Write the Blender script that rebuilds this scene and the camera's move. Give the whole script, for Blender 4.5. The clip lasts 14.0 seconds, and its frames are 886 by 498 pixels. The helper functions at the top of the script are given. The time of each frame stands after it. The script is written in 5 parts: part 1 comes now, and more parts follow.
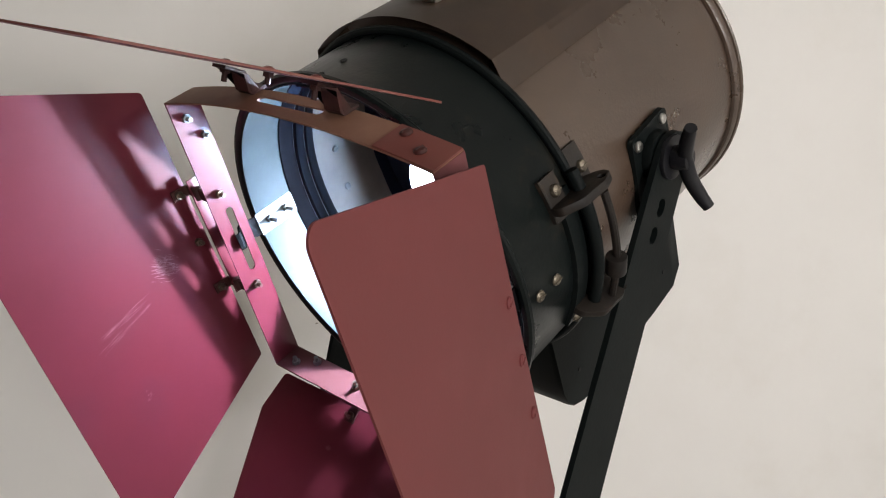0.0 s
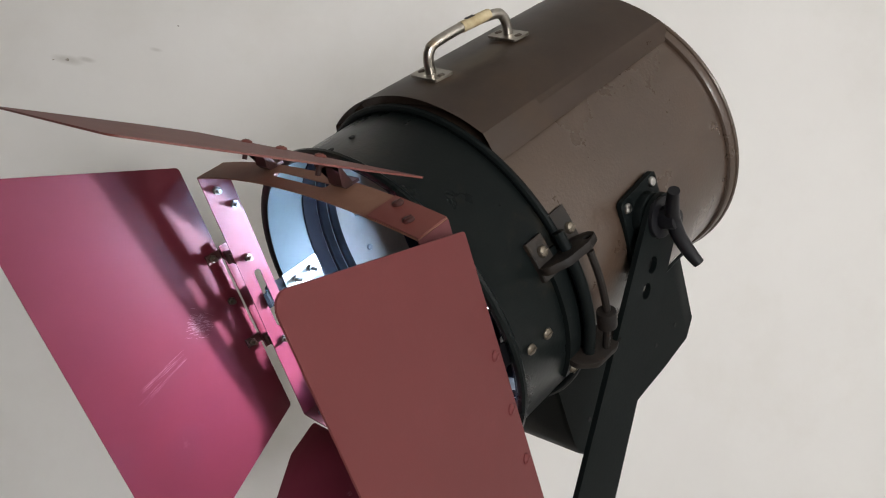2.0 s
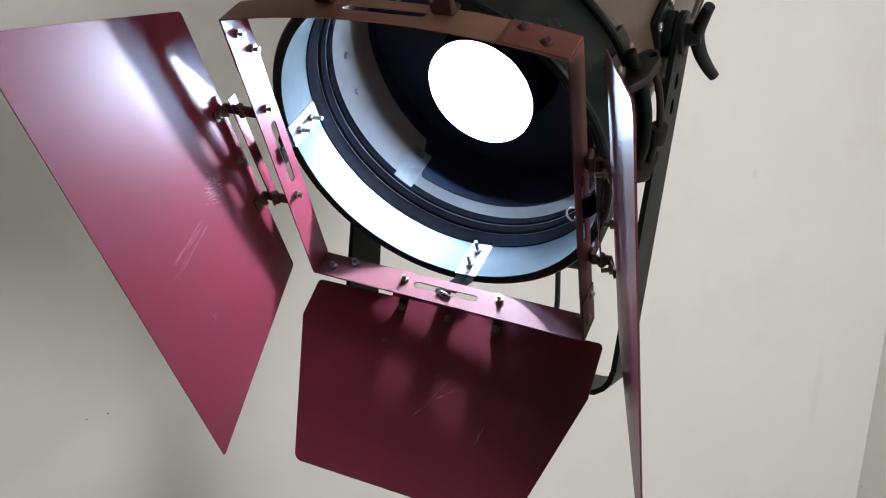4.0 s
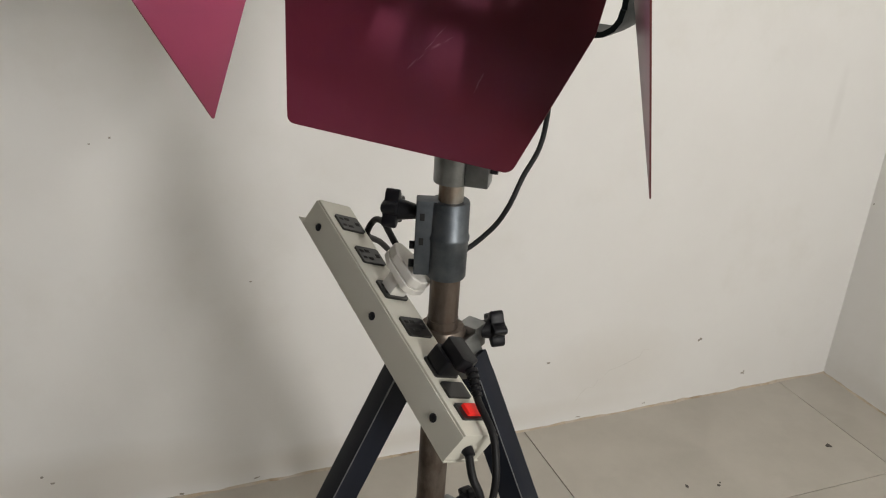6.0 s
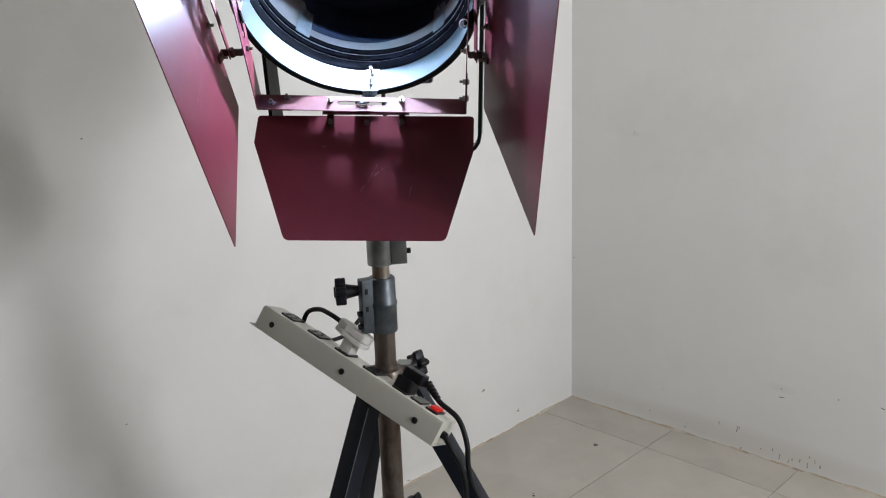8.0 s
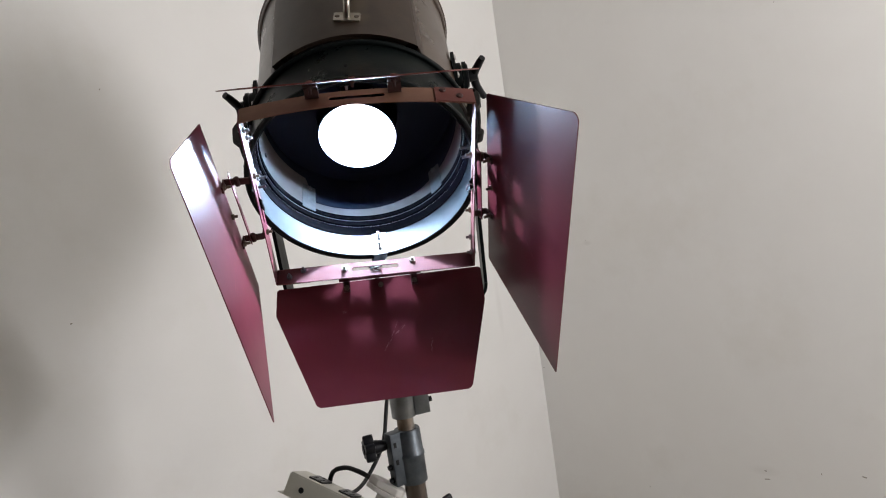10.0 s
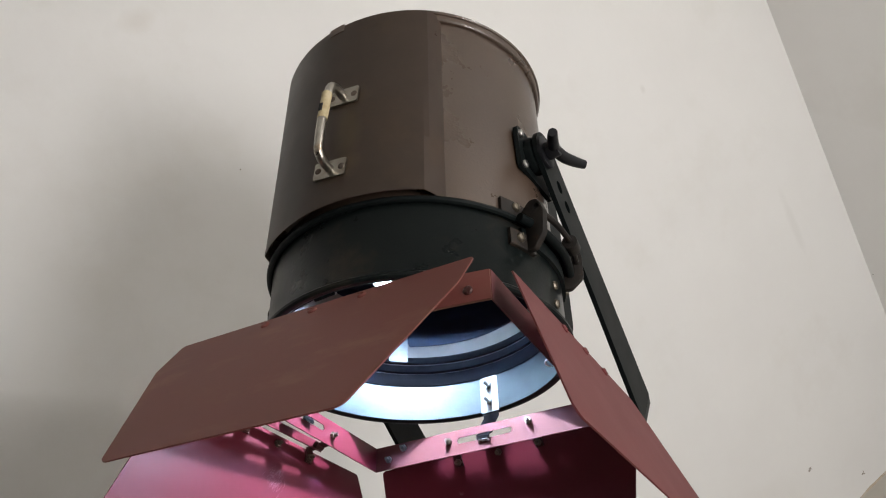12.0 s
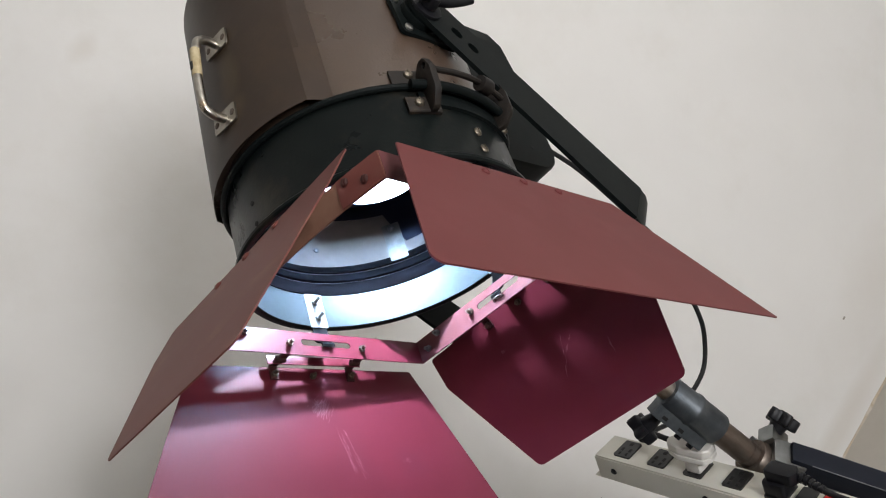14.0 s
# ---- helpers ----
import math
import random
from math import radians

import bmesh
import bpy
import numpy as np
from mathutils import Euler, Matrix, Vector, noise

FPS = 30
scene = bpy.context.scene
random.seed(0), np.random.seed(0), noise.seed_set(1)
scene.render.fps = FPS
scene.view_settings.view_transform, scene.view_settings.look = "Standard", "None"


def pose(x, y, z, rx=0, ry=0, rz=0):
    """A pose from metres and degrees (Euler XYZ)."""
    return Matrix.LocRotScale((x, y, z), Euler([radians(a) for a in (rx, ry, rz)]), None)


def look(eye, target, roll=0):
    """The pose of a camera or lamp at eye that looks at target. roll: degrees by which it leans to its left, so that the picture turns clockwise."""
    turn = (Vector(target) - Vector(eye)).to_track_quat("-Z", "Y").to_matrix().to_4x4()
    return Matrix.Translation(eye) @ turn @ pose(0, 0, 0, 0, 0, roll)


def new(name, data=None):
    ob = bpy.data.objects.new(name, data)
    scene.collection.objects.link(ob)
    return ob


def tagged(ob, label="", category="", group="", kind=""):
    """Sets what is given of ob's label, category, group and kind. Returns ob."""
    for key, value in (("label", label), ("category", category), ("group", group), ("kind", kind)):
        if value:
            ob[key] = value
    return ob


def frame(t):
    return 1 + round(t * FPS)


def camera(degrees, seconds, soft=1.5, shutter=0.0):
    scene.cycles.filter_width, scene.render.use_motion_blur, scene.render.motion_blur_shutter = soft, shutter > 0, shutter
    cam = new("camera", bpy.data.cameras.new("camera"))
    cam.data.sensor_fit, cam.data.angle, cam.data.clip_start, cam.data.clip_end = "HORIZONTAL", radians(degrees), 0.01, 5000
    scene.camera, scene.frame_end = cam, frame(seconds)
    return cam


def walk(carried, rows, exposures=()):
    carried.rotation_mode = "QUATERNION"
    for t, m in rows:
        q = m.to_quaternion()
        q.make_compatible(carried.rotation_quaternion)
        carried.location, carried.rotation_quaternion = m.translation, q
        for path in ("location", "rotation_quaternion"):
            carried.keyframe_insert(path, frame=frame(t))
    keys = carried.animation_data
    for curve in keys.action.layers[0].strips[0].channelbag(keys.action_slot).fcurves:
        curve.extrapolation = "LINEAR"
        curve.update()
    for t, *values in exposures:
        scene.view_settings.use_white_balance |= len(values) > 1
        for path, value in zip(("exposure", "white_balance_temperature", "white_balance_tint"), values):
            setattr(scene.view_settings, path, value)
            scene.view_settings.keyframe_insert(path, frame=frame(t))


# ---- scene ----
cam = camera(56.5, 14.0, soft=1.1)
PATH = [
    (0, (0.678, -0.663, 1.763), (-0.785, 0.696, 1.651), 11.7),
    (0.5, (0.744, -0.636, 1.781), (-0.782, 0.655, 1.699), 11.7),
    (1, (0.791, -0.615, 1.786), (-0.785, 0.617, 1.748), 12.2),
    (1.5, (0.796, -0.619, 1.787), (-0.803, 0.582, 1.762), 12.3),
    (2, (0.767, -0.662, 1.785), (-0.812, 0.566, 1.765), 10.8),
    (2.2, (0.739, -0.696, 1.781), (-0.797, 0.585, 1.768), 10.1),
    (4.3, (0.519, -0.886, 1.693), (-0.544, 0.778, 1.378), 5.2),
    (4.5, (0.516, -0.872, 1.679), (-0.544, 0.788, 1.329), 4.7),
    (5, (0.504, -0.821, 1.627), (-0.544, 0.809, 1.131), 4.1),
    (5.5, (0.519, -0.806, 1.596), (-0.512, 0.795, 0.984), 3.9),
    (6, (0.543, -0.844, 1.563), (-0.46, 0.695, 0.773), 3.8),
    (6.5, (0.548, -0.96, 1.553), (-0.39, 0.575, 0.678), 2.7),
    (7, (0.499, -1.155, 1.55), (-0.29, 0.48, 0.712), 2.8),
    (7.5, (0.474, -1.363, 1.567), (-0.133, 0.429, 0.918), 0.2),
    (8, (0.4, -1.453, 1.613), (0.033, 0.457, 1.144), -2.1),
    (8.5, (0.307, -1.488, 1.632), (-0.031, 0.459, 1.322), -1.1),
    (9, (0.249, -1.531, 1.632), (0.008, 0.442, 1.413), -1.8),
    (9.2, (0.235, -1.552, 1.641), (0.026, 0.428, 1.453), -2.6),
    (11.3, (0.473, -1.25, 1.895), (-0.062, 0.655, 1.603), -23.9),
    (11.5, (0.524, -1.155, 1.931), (-0.153, 0.704, 1.643), -24.8),
    (12, (0.632, -0.958, 1.995), (-0.41, 0.711, 1.634), -25.8),
    (12.5, (0.706, -0.814, 2.006), (-0.574, 0.681, 1.652), -28.2),
    (13, (0.787, -0.719, 1.981), (-0.69, 0.613, 1.773), -34.3),
    (13.5, (0.826, -0.714, 1.927), (-0.656, 0.609, 1.704), -42.6),
    (14, (0.781, -0.881, 1.857), (-0.571, 0.539, 1.463), -52.0),
]
EXPOSURES = [(0, 0.03, 6700, 13), (1.5, 0.06, 6450, 12), (2.2, 0.03, 6450, 12), (4.3, -0.08, 6450, 12), (5, -0.08, 6600, 11), (5.5, -0.05, 6800, 12), (6.0, 0.05, 6700, 10), (7, 0.36, 6250, 6), (7.5, 0.36, 6050, 7), (8, 0.0, 6150, 11), (9.2, -0.08, 6350, 13), (11.3, 0.03, 6650, 14), (12.5, 0.05, 6450, 11), (14, 0.1, 6400, 12)]
walk(cam, [(t, look(eye, target, roll)) for t, eye, target, roll in PATH], exposures=EXPOSURES)

# ---- world and large lights ----
world = bpy.data.worlds.new("daylight")
scene.world = world
world.use_nodes = True
_wn = world.node_tree
_sky = _wn.nodes.new("ShaderNodeTexSky")
_sky.sky_type = "NISHITA"
_sky.sun_disc = False
_sky.sun_elevation = radians(40)
_sky.sun_rotation = radians(200)
_wn.links.new(_sky.outputs[0], _wn.nodes["Background"].inputs[0])
_wn.nodes["Background"].inputs[1].default_value = 0.08

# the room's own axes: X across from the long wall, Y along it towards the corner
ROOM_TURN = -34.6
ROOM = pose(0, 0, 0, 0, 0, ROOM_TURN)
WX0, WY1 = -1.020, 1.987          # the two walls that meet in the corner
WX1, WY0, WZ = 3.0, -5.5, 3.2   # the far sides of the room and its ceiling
# openings never in view, added and placed to suit the shadows on the walls
ADDED_WINDOWS, WIN_Z = ((-0.55, -0.05), (0.32, 1.04)), (1.30, 2.30)


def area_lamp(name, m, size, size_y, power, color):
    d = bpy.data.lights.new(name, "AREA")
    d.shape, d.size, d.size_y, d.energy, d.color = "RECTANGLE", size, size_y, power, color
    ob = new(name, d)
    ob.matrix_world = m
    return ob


# added area lamps in the two unseen window openings, facing into the room
for win_y, watts in zip(ADDED_WINDOWS, (2, 60)):
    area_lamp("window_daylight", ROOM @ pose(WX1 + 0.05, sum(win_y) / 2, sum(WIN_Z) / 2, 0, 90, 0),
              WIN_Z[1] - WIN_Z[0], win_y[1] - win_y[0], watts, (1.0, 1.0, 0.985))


# the room's own lamp, hung off the ceiling out of the walk's sight
LAMP_AT = ROOM @ Vector((1.48, 1.40, 2.60))
_d = bpy.data.lights.new("ceiling_lamp_light", "POINT")
_d.energy, _d.shadow_soft_size, _d.color = 46, 0.035, (1.0, 0.985, 0.95)
new("ceiling_lamp_light", _d).location = LAMP_AT


# ---- materials ----
def mat(name, color, rough=0.5, metal=0.0, color2=None, scale=30.0, mix=0.5, bump=0.0, bump_scale=200.0,
        color3=None, scale3=4.0, lo3=0.5, hi3=0.7, rough_var=0.1, coat=0.0, spec=0.5, stretch=(1, 1, 1), per_piece=0.0, spots=()):
    m = bpy.data.materials.new(name)
    m.use_nodes = True
    nt = m.node_tree
    N, L = nt.nodes, nt.links
    b = N["Principled BSDF"]
    b.inputs["Roughness"].default_value = rough
    b.inputs["Metallic"].default_value = metal
    b.inputs["Coat Weight"].default_value = coat
    b.inputs["Specular IOR Level"].default_value = spec
    tc = N.new("ShaderNodeTexCoord")
    mp = N.new("ShaderNodeMapping")
    mp.inputs["Scale"].default_value = stretch
    L.new(tc.outputs["Object"], mp.inputs[0])
    n1 = N.new("ShaderNodeTexNoise")
    n1.inputs["Scale"].default_value = scale
    n1.inputs["Detail"].default_value = 6
    n1.inputs["Roughness"].default_value = 0.6
    L.new(mp.outputs[0], n1.inputs[0])
    r1 = N.new("ShaderNodeMapRange")
    r1.inputs[1].default_value, r1.inputs[2].default_value = 0.35, 0.7
    r1.inputs[4].default_value = mix
    L.new(n1.outputs[0], r1.inputs[0])
    mx = N.new("ShaderNodeMix")
    mx.data_type = "RGBA"
    mx.inputs[6].default_value = (*color, 1)
    mx.inputs[7].default_value = (*(color2 or [c * 0.75 for c in color]), 1)
    L.new(r1.outputs[0], mx.inputs[0])
    out = mx.outputs[2]
    if color3:
        n3 = N.new("ShaderNodeTexNoise")
        n3.inputs["Scale"].default_value = scale3
        n3.inputs["Detail"].default_value = 8
        n3.inputs["Roughness"].default_value = 0.65
        L.new(mp.outputs[0], n3.inputs[0])
        r3 = N.new("ShaderNodeMapRange")
        r3.inputs[1].default_value, r3.inputs[2].default_value = lo3, hi3
        L.new(n3.outputs[0], r3.inputs[0])
        m3 = N.new("ShaderNodeMix")
        m3.data_type = "RGBA"
        m3.inputs[7].default_value = (*color3, 1)
        L.new(out, m3.inputs[6])
        L.new(r3.outputs[0], m3.inputs[0])
        out = m3.outputs[2]
    for centre, size, tint, amount in spots:
        # a stain of its own: a soft ragged patch about a place on the thing
        wob = N.new("ShaderNodeTexNoise")
        wob.inputs["Scale"].default_value = 1.2 / max(size)
        wob.inputs["Detail"].default_value = 7
        L.new(tc.outputs["Object"], wob.inputs[0])
        sm = N.new("ShaderNodeMapping")
        sm.vector_type = "TEXTURE"
        sm.inputs["Location"].default_value = centre
        sm.inputs["Scale"].default_value = size
        L.new(tc.outputs["Object"], sm.inputs[0])
        ln = N.new("ShaderNodeVectorMath")
        ln.operation = "LENGTH"
        L.new(sm.outputs[0], ln.inputs[0])
        ad = N.new("ShaderNodeMath")
        ad.operation = "MULTIPLY_ADD"
        ad.inputs[1].default_value, ad.inputs[2].default_value = 1.1, -0.55
        L.new(wob.outputs[0], ad.inputs[0])
        sm2 = N.new("ShaderNodeMath")
        L.new(ln.outputs["Value"], sm2.inputs[0])
        L.new(ad.outputs[0], sm2.inputs[1])
        fall = N.new("ShaderNodeMapRange")
        fall.inputs[1].default_value, fall.inputs[2].default_value = 0.35, 1.15
        fall.inputs[3].default_value, fall.inputs[4].default_value = amount, 0.0
        L.new(sm2.outputs[0], fall.inputs[0])
        ms = N.new("ShaderNodeMix")
        ms.data_type = "RGBA"
        ms.inputs[7].default_value = (*tint, 1)
        L.new(out, ms.inputs[6])
        L.new(fall.outputs[0], ms.inputs[0])
        out = ms.outputs[2]
    if per_piece:
        oi = N.new("ShaderNodeObjectInfo")
        rp = N.new("ShaderNodeMapRange")
        rp.inputs[3].default_value, rp.inputs[4].default_value = 1 - per_piece, 1 + per_piece
        L.new(oi.outputs["Random"], rp.inputs[0])
        vm = N.new("ShaderNodeVectorMath")
        vm.operation = "SCALE"
        L.new(out, vm.inputs[0])
        L.new(rp.outputs[0], vm.inputs[3])
        out = vm.outputs[0]
    L.new(out, b.inputs["Base Color"])
    rr = N.new("ShaderNodeMapRange")
    rr.inputs[3].default_value, rr.inputs[4].default_value = max(0.02, rough - rough_var), min(1, rough + rough_var)
    L.new(n1.outputs[0], rr.inputs[0])
    L.new(rr.outputs[0], b.inputs["Roughness"])
    if bump:
        nb = N.new("ShaderNodeTexNoise")
        nb.inputs["Scale"].default_value = bump_scale
        nb.inputs["Detail"].default_value = 3
        L.new(mp.outputs[0], nb.inputs[0])
        bp = N.new("ShaderNodeBump")
        bp.inputs["Strength"].default_value = bump
        bp.inputs["Distance"].default_value = 0.002
        L.new(nb.outputs[0], bp.inputs["Height"])
        L.new(bp.outputs[0], b.inputs["Normal"])
    return m


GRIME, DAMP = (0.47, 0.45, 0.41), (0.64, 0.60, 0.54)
WALL_LOOK = dict(color=(0.80, 0.79, 0.77), rough=0.75, color2=(0.77, 0.757, 0.735), scale=2.5, mix=0.9, bump=0.14, bump_scale=45,
                 color3=(0.72, 0.70, 0.66), scale3=1.7, lo3=0.54, hi3=0.82, rough_var=0.06, spec=0.3)
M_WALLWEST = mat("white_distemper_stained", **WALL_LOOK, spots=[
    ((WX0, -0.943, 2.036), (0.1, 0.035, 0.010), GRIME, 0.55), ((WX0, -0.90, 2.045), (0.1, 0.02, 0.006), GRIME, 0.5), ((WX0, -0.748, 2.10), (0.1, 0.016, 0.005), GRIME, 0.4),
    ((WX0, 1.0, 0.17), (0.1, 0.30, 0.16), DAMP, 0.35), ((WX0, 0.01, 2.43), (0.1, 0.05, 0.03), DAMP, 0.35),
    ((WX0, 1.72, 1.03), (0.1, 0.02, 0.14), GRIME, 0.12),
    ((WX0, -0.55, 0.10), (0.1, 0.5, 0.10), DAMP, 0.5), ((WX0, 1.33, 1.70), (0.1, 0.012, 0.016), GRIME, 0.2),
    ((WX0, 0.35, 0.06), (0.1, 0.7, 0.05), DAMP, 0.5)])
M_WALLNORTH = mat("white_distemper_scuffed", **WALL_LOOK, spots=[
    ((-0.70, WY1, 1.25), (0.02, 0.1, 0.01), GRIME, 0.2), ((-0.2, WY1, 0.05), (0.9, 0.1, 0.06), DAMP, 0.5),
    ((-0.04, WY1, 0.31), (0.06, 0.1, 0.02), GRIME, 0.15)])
# colour of the unseen walls, made dark so that they bounce little light
M_FARWALL = mat("tan_low_bounce_wall", (0.13, 0.112, 0.09), 0.8, scale=3, mix=0.3, spec=0.2)
M_CEIL = mat("ceiling_paint", (0.74, 0.725, 0.69), 0.8, scale=3, mix=0.2, spec=0.3)
M_TILE = mat("matt_vitrified_tile", (0.50, 0.465, 0.41), 0.42, color2=(0.43, 0.40, 0.35), scale=3.5, mix=1.0, bump=0.03,
             bump_scale=150, color3=(0.40, 0.372, 0.325), scale3=5.0, lo3=0.5, hi3=0.85, rough_var=0.1, per_piece=0.03)
M_GROUT = mat("dark_grout", (0.19, 0.17, 0.145), 0.9, scale=60)
M_BROWN = mat("brown_hammered_paint", (0.060, 0.0390, 0.0275), 0.29, color2=(0.040, 0.0260, 0.0185), scale=12, mix=1.0, bump=0.16,
              bump_scale=280, color3=(0.092, 0.056, 0.035), scale3=6, lo3=0.50, hi3=0.85, rough_var=0.1, spec=0.7)
M_BLACK = mat("black_paint", (0.004, 0.0058, 0.0060), 0.42, color2=(0.007, 0.009, 0.0088), scale=18, mix=0.8, bump=0.06,
              bump_scale=260, color3=(0.03, 0.026, 0.02), scale3=10, lo3=0.68, hi3=0.92, rough_var=0.12, spec=0.085)
M_RING = mat("worn_black_ring_paint", (0.0040, 0.0058, 0.0060), 0.30, color2=(0.0068, 0.009, 0.0085), scale=14, mix=0.9, bump=0.06, bump_scale=260,
             color3=(0.042, 0.032, 0.022), scale3=8, lo3=0.58, hi3=0.82, rough_var=0.12, spec=0.10)
M_TAB = mat("matt_black_tab", (0.005, 0.005, 0.006), 0.7, scale=30, spec=0.04)
M_CLIP = mat("dull_clip_zinc", (0.25, 0.255, 0.25), 0.45, 0.5, color2=(0.15, 0.155, 0.15), scale=40, mix=1.0, bump=0.04)
M_BLACKIN = mat("blued_steel_lining", (0.034, 0.044, 0.049), 0.38, 0.45, color2=(0.024, 0.032, 0.037), scale=14, mix=0.9, bump=0.04, rough_var=0.1, spec=0.35)
# the blue in this near-black stands for the lamp's haze
M_DARKHAZE = mat("dark_interior_blue_haze", (0.012, 0.017, 0.036), 0.5, scale=20, spec=0.2)
M_GASKET = mat("rubber_gasket", (0.004, 0.004, 0.005), 0.9, scale=40, spec=0.0)
M_RED = mat("maroon_enamel", (0.104, 0.0130, 0.0220), 0.38, color2=(0.091, 0.0115, 0.0196), scale=9, mix=0.9, bump=0.006,
            bump_scale=300, color3=(0.080, 0.018, 0.030), scale3=5, lo3=0.6, hi3=0.9, rough_var=0.03, spec=0.32)
# paler than the maroon: dust, with the lamp's sheen put into the colour
M_REDGLOSS = mat("dusty_lamp_sheen_band", (0.130, 0.043, 0.046), 0.62, color2=(0.112, 0.035, 0.038), scale=12, mix=0.9, bump=0.03, spec=0.2)
M_BANDRED = mat("glossy_maroon_band", (0.115, 0.015, 0.026), 0.38, color2=(0.100, 0.013, 0.022), scale=12, mix=0.9, bump=0.01, color3=(0.15, 0.045, 0.055), scale3=9, lo3=0.55, hi3=0.85, spec=0.5)
M_BANDDUST = mat("dusty_tan_maroon_band", (0.20, 0.105, 0.066), 0.6, color2=(0.15, 0.062, 0.045), scale=18, mix=1.0, bump=0.04, color3=(0.27, 0.17, 0.11), scale3=9, lo3=0.5, hi3=0.8, spec=0.25)
M_REDOUT = mat("dull_maroon_enamel", (0.128, 0.0295, 0.0305), 0.58, color2=(0.116, 0.027, 0.0275), scale=10, mix=0.9, bump=0.03,
               bump_scale=300, color3=(0.138, 0.038, 0.037), scale3=5, lo3=0.5, hi3=0.9, rough_var=0.06, spec=0.25)
M_REDDUST = mat("dusty_maroon_enamel", (0.128, 0.031, 0.025), 0.55, color2=(0.140, 0.046, 0.035), scale=12, mix=0.9, bump=0.04,
                bump_scale=300, color3=(0.20, 0.098, 0.064), scale3=6, lo3=0.54, hi3=0.82, rough_var=0.08, stretch=(1, 2.2, 2.2), spec=0.35)
M_BRASS = mat("dull_brass", (0.24, 0.21, 0.165), 0.42, 0.9, color2=(0.13, 0.11, 0.085), scale=90, mix=1.0)
M_STEEL = mat("bright_screw_steel", (0.55, 0.54, 0.52), 0.3, 1.0, scale=300)
M_DULL = mat("dull_zinc_steel", (0.28, 0.29, 0.29), 0.36, 1.0, color2=(0.15, 0.155, 0.155), scale=25, mix=0.9, color3=(0.15, 0.105, 0.07),
             scale3=9, lo3=0.6, hi3=0.85, bump=0.04, rough_var=0.12)
M_RUST = mat("rusty_steel_tube", (0.16, 0.135, 0.115), 0.42, 0.75, color2=(0.085, 0.052, 0.036), scale=24, mix=1.0, color3=(0.045, 0.028, 0.021),
             scale3=17, lo3=0.46, hi3=0.66, bump=0.10, rough_var=0.15, stretch=(1, 1, 0.4))
M_STEELTUBE = mat("worn_bare_tube", (0.42, 0.40, 0.36), 0.35, 0.85, color2=(0.22, 0.15, 0.10), scale=26, mix=1.0, color3=(0.10, 0.06, 0.04), scale3=18, lo3=0.52, hi3=0.72,
                  bump=0.08, rough_var=0.15, stretch=(1, 1, 0.5))
M_WORN = mat("worn_pale_edge", (0.20, 0.20, 0.21), 0.5, 0.4, scale=200, color2=(0.12, 0.12, 0.13), mix=1.0)
M_RUSTY = mat("rusted_iron", (0.15, 0.075, 0.042), 0.75, 0.2, color2=(0.06, 0.045, 0.04), scale=30, mix=1.0, bump=0.15)
M_CHROME = mat("worn_chrome", (0.46, 0.44, 0.40), 0.30, 1.0, color2=(0.27, 0.235, 0.19), scale=45, mix=0.9, color3=(0.28, 0.18, 0.09),
               scale3=28, lo3=0.58, hi3=0.75, rough_var=0.1)
M_HOOD = mat("brown_hood_paint", (0.082, 0.0545, 0.040), 0.32, color2=(0.058, 0.038, 0.028), scale=11, mix=1.0, bump=0.035, bump_scale=200,
             color3=(0.125, 0.075, 0.042), scale3=6, lo3=0.50, hi3=0.80, rough_var=0.10, spec=0.68,
             spots=[((0.030, -0.015, 0.206), (0.020, 0.055, 0.05), (0.125, 0.088, 0.052), 0.75),
                    ((0.02, -0.072, 0.206), (0.035, 0.02, 0.03), (0.135, 0.090, 0.052), 0.8), ((0.030, 0.046, 0.206), (0.035, 0.02, 0.03), (0.135, 0.090, 0.052), 0.8)])
M_ZINC = mat("blue_grey_zinc", (0.115, 0.128, 0.140), 0.46, 0.75, color2=(0.045, 0.052, 0.062), scale=24, mix=1.0, color3=(0.15, 0.15, 0.145), scale3=12,
             lo3=0.58, hi3=0.8, bump=0.05, rough_var=0.12)
M_GALV = mat("greenish_galvanised_steel", (0.36, 0.375, 0.35), 0.5, 0.55, color2=(0.22, 0.235, 0.22), scale=22, mix=1.0, color3=(0.14, 0.095, 0.06), scale3=14,
             lo3=0.56, hi3=0.78, bump=0.05, rough_var=0.1, stretch=(1, 1, 0.5))
M_WALLCHIP = mat("wall_speck", (0.34, 0.31, 0.27), 0.8, scale=80)
M_CHIP = mat("dark_speck", (0.09, 0.08, 0.07), 0.8, scale=80)
M_CRACK = mat("hairline_filler", (0.69, 0.67, 0.63), 0.9, scale=80)
M_KNOB = mat("black_plastic", (0.007, 0.007, 0.009), 0.42, scale=60, bump=0.04, spec=0.25)
M_CABLE = mat("black_cable_sheath", (0.010, 0.010, 0.011), 0.5, scale=40, spec=0.25)
M_LEG = mat("blue_black_leg_paint", (0.006, 0.008, 0.014), 0.38, color2=(0.010, 0.012, 0.020), scale=16, mix=0.8, color3=(0.2, 0.19, 0.18),
            scale3=55, lo3=0.72, hi3=0.82, bump=0.05, spec=0.2)
M_STRIP = mat("cream_powder_coat", (0.56, 0.545, 0.48), 0.42, color2=(0.52, 0.505, 0.44), scale=9, mix=0.9, color3=(0.40, 0.37, 0.30),
              scale3=14, lo3=0.66, hi3=0.85, bump=0.03)
M_SOCKET = mat("black_socket_plastic", (0.012, 0.012, 0.0125), 0.35, scale=60)
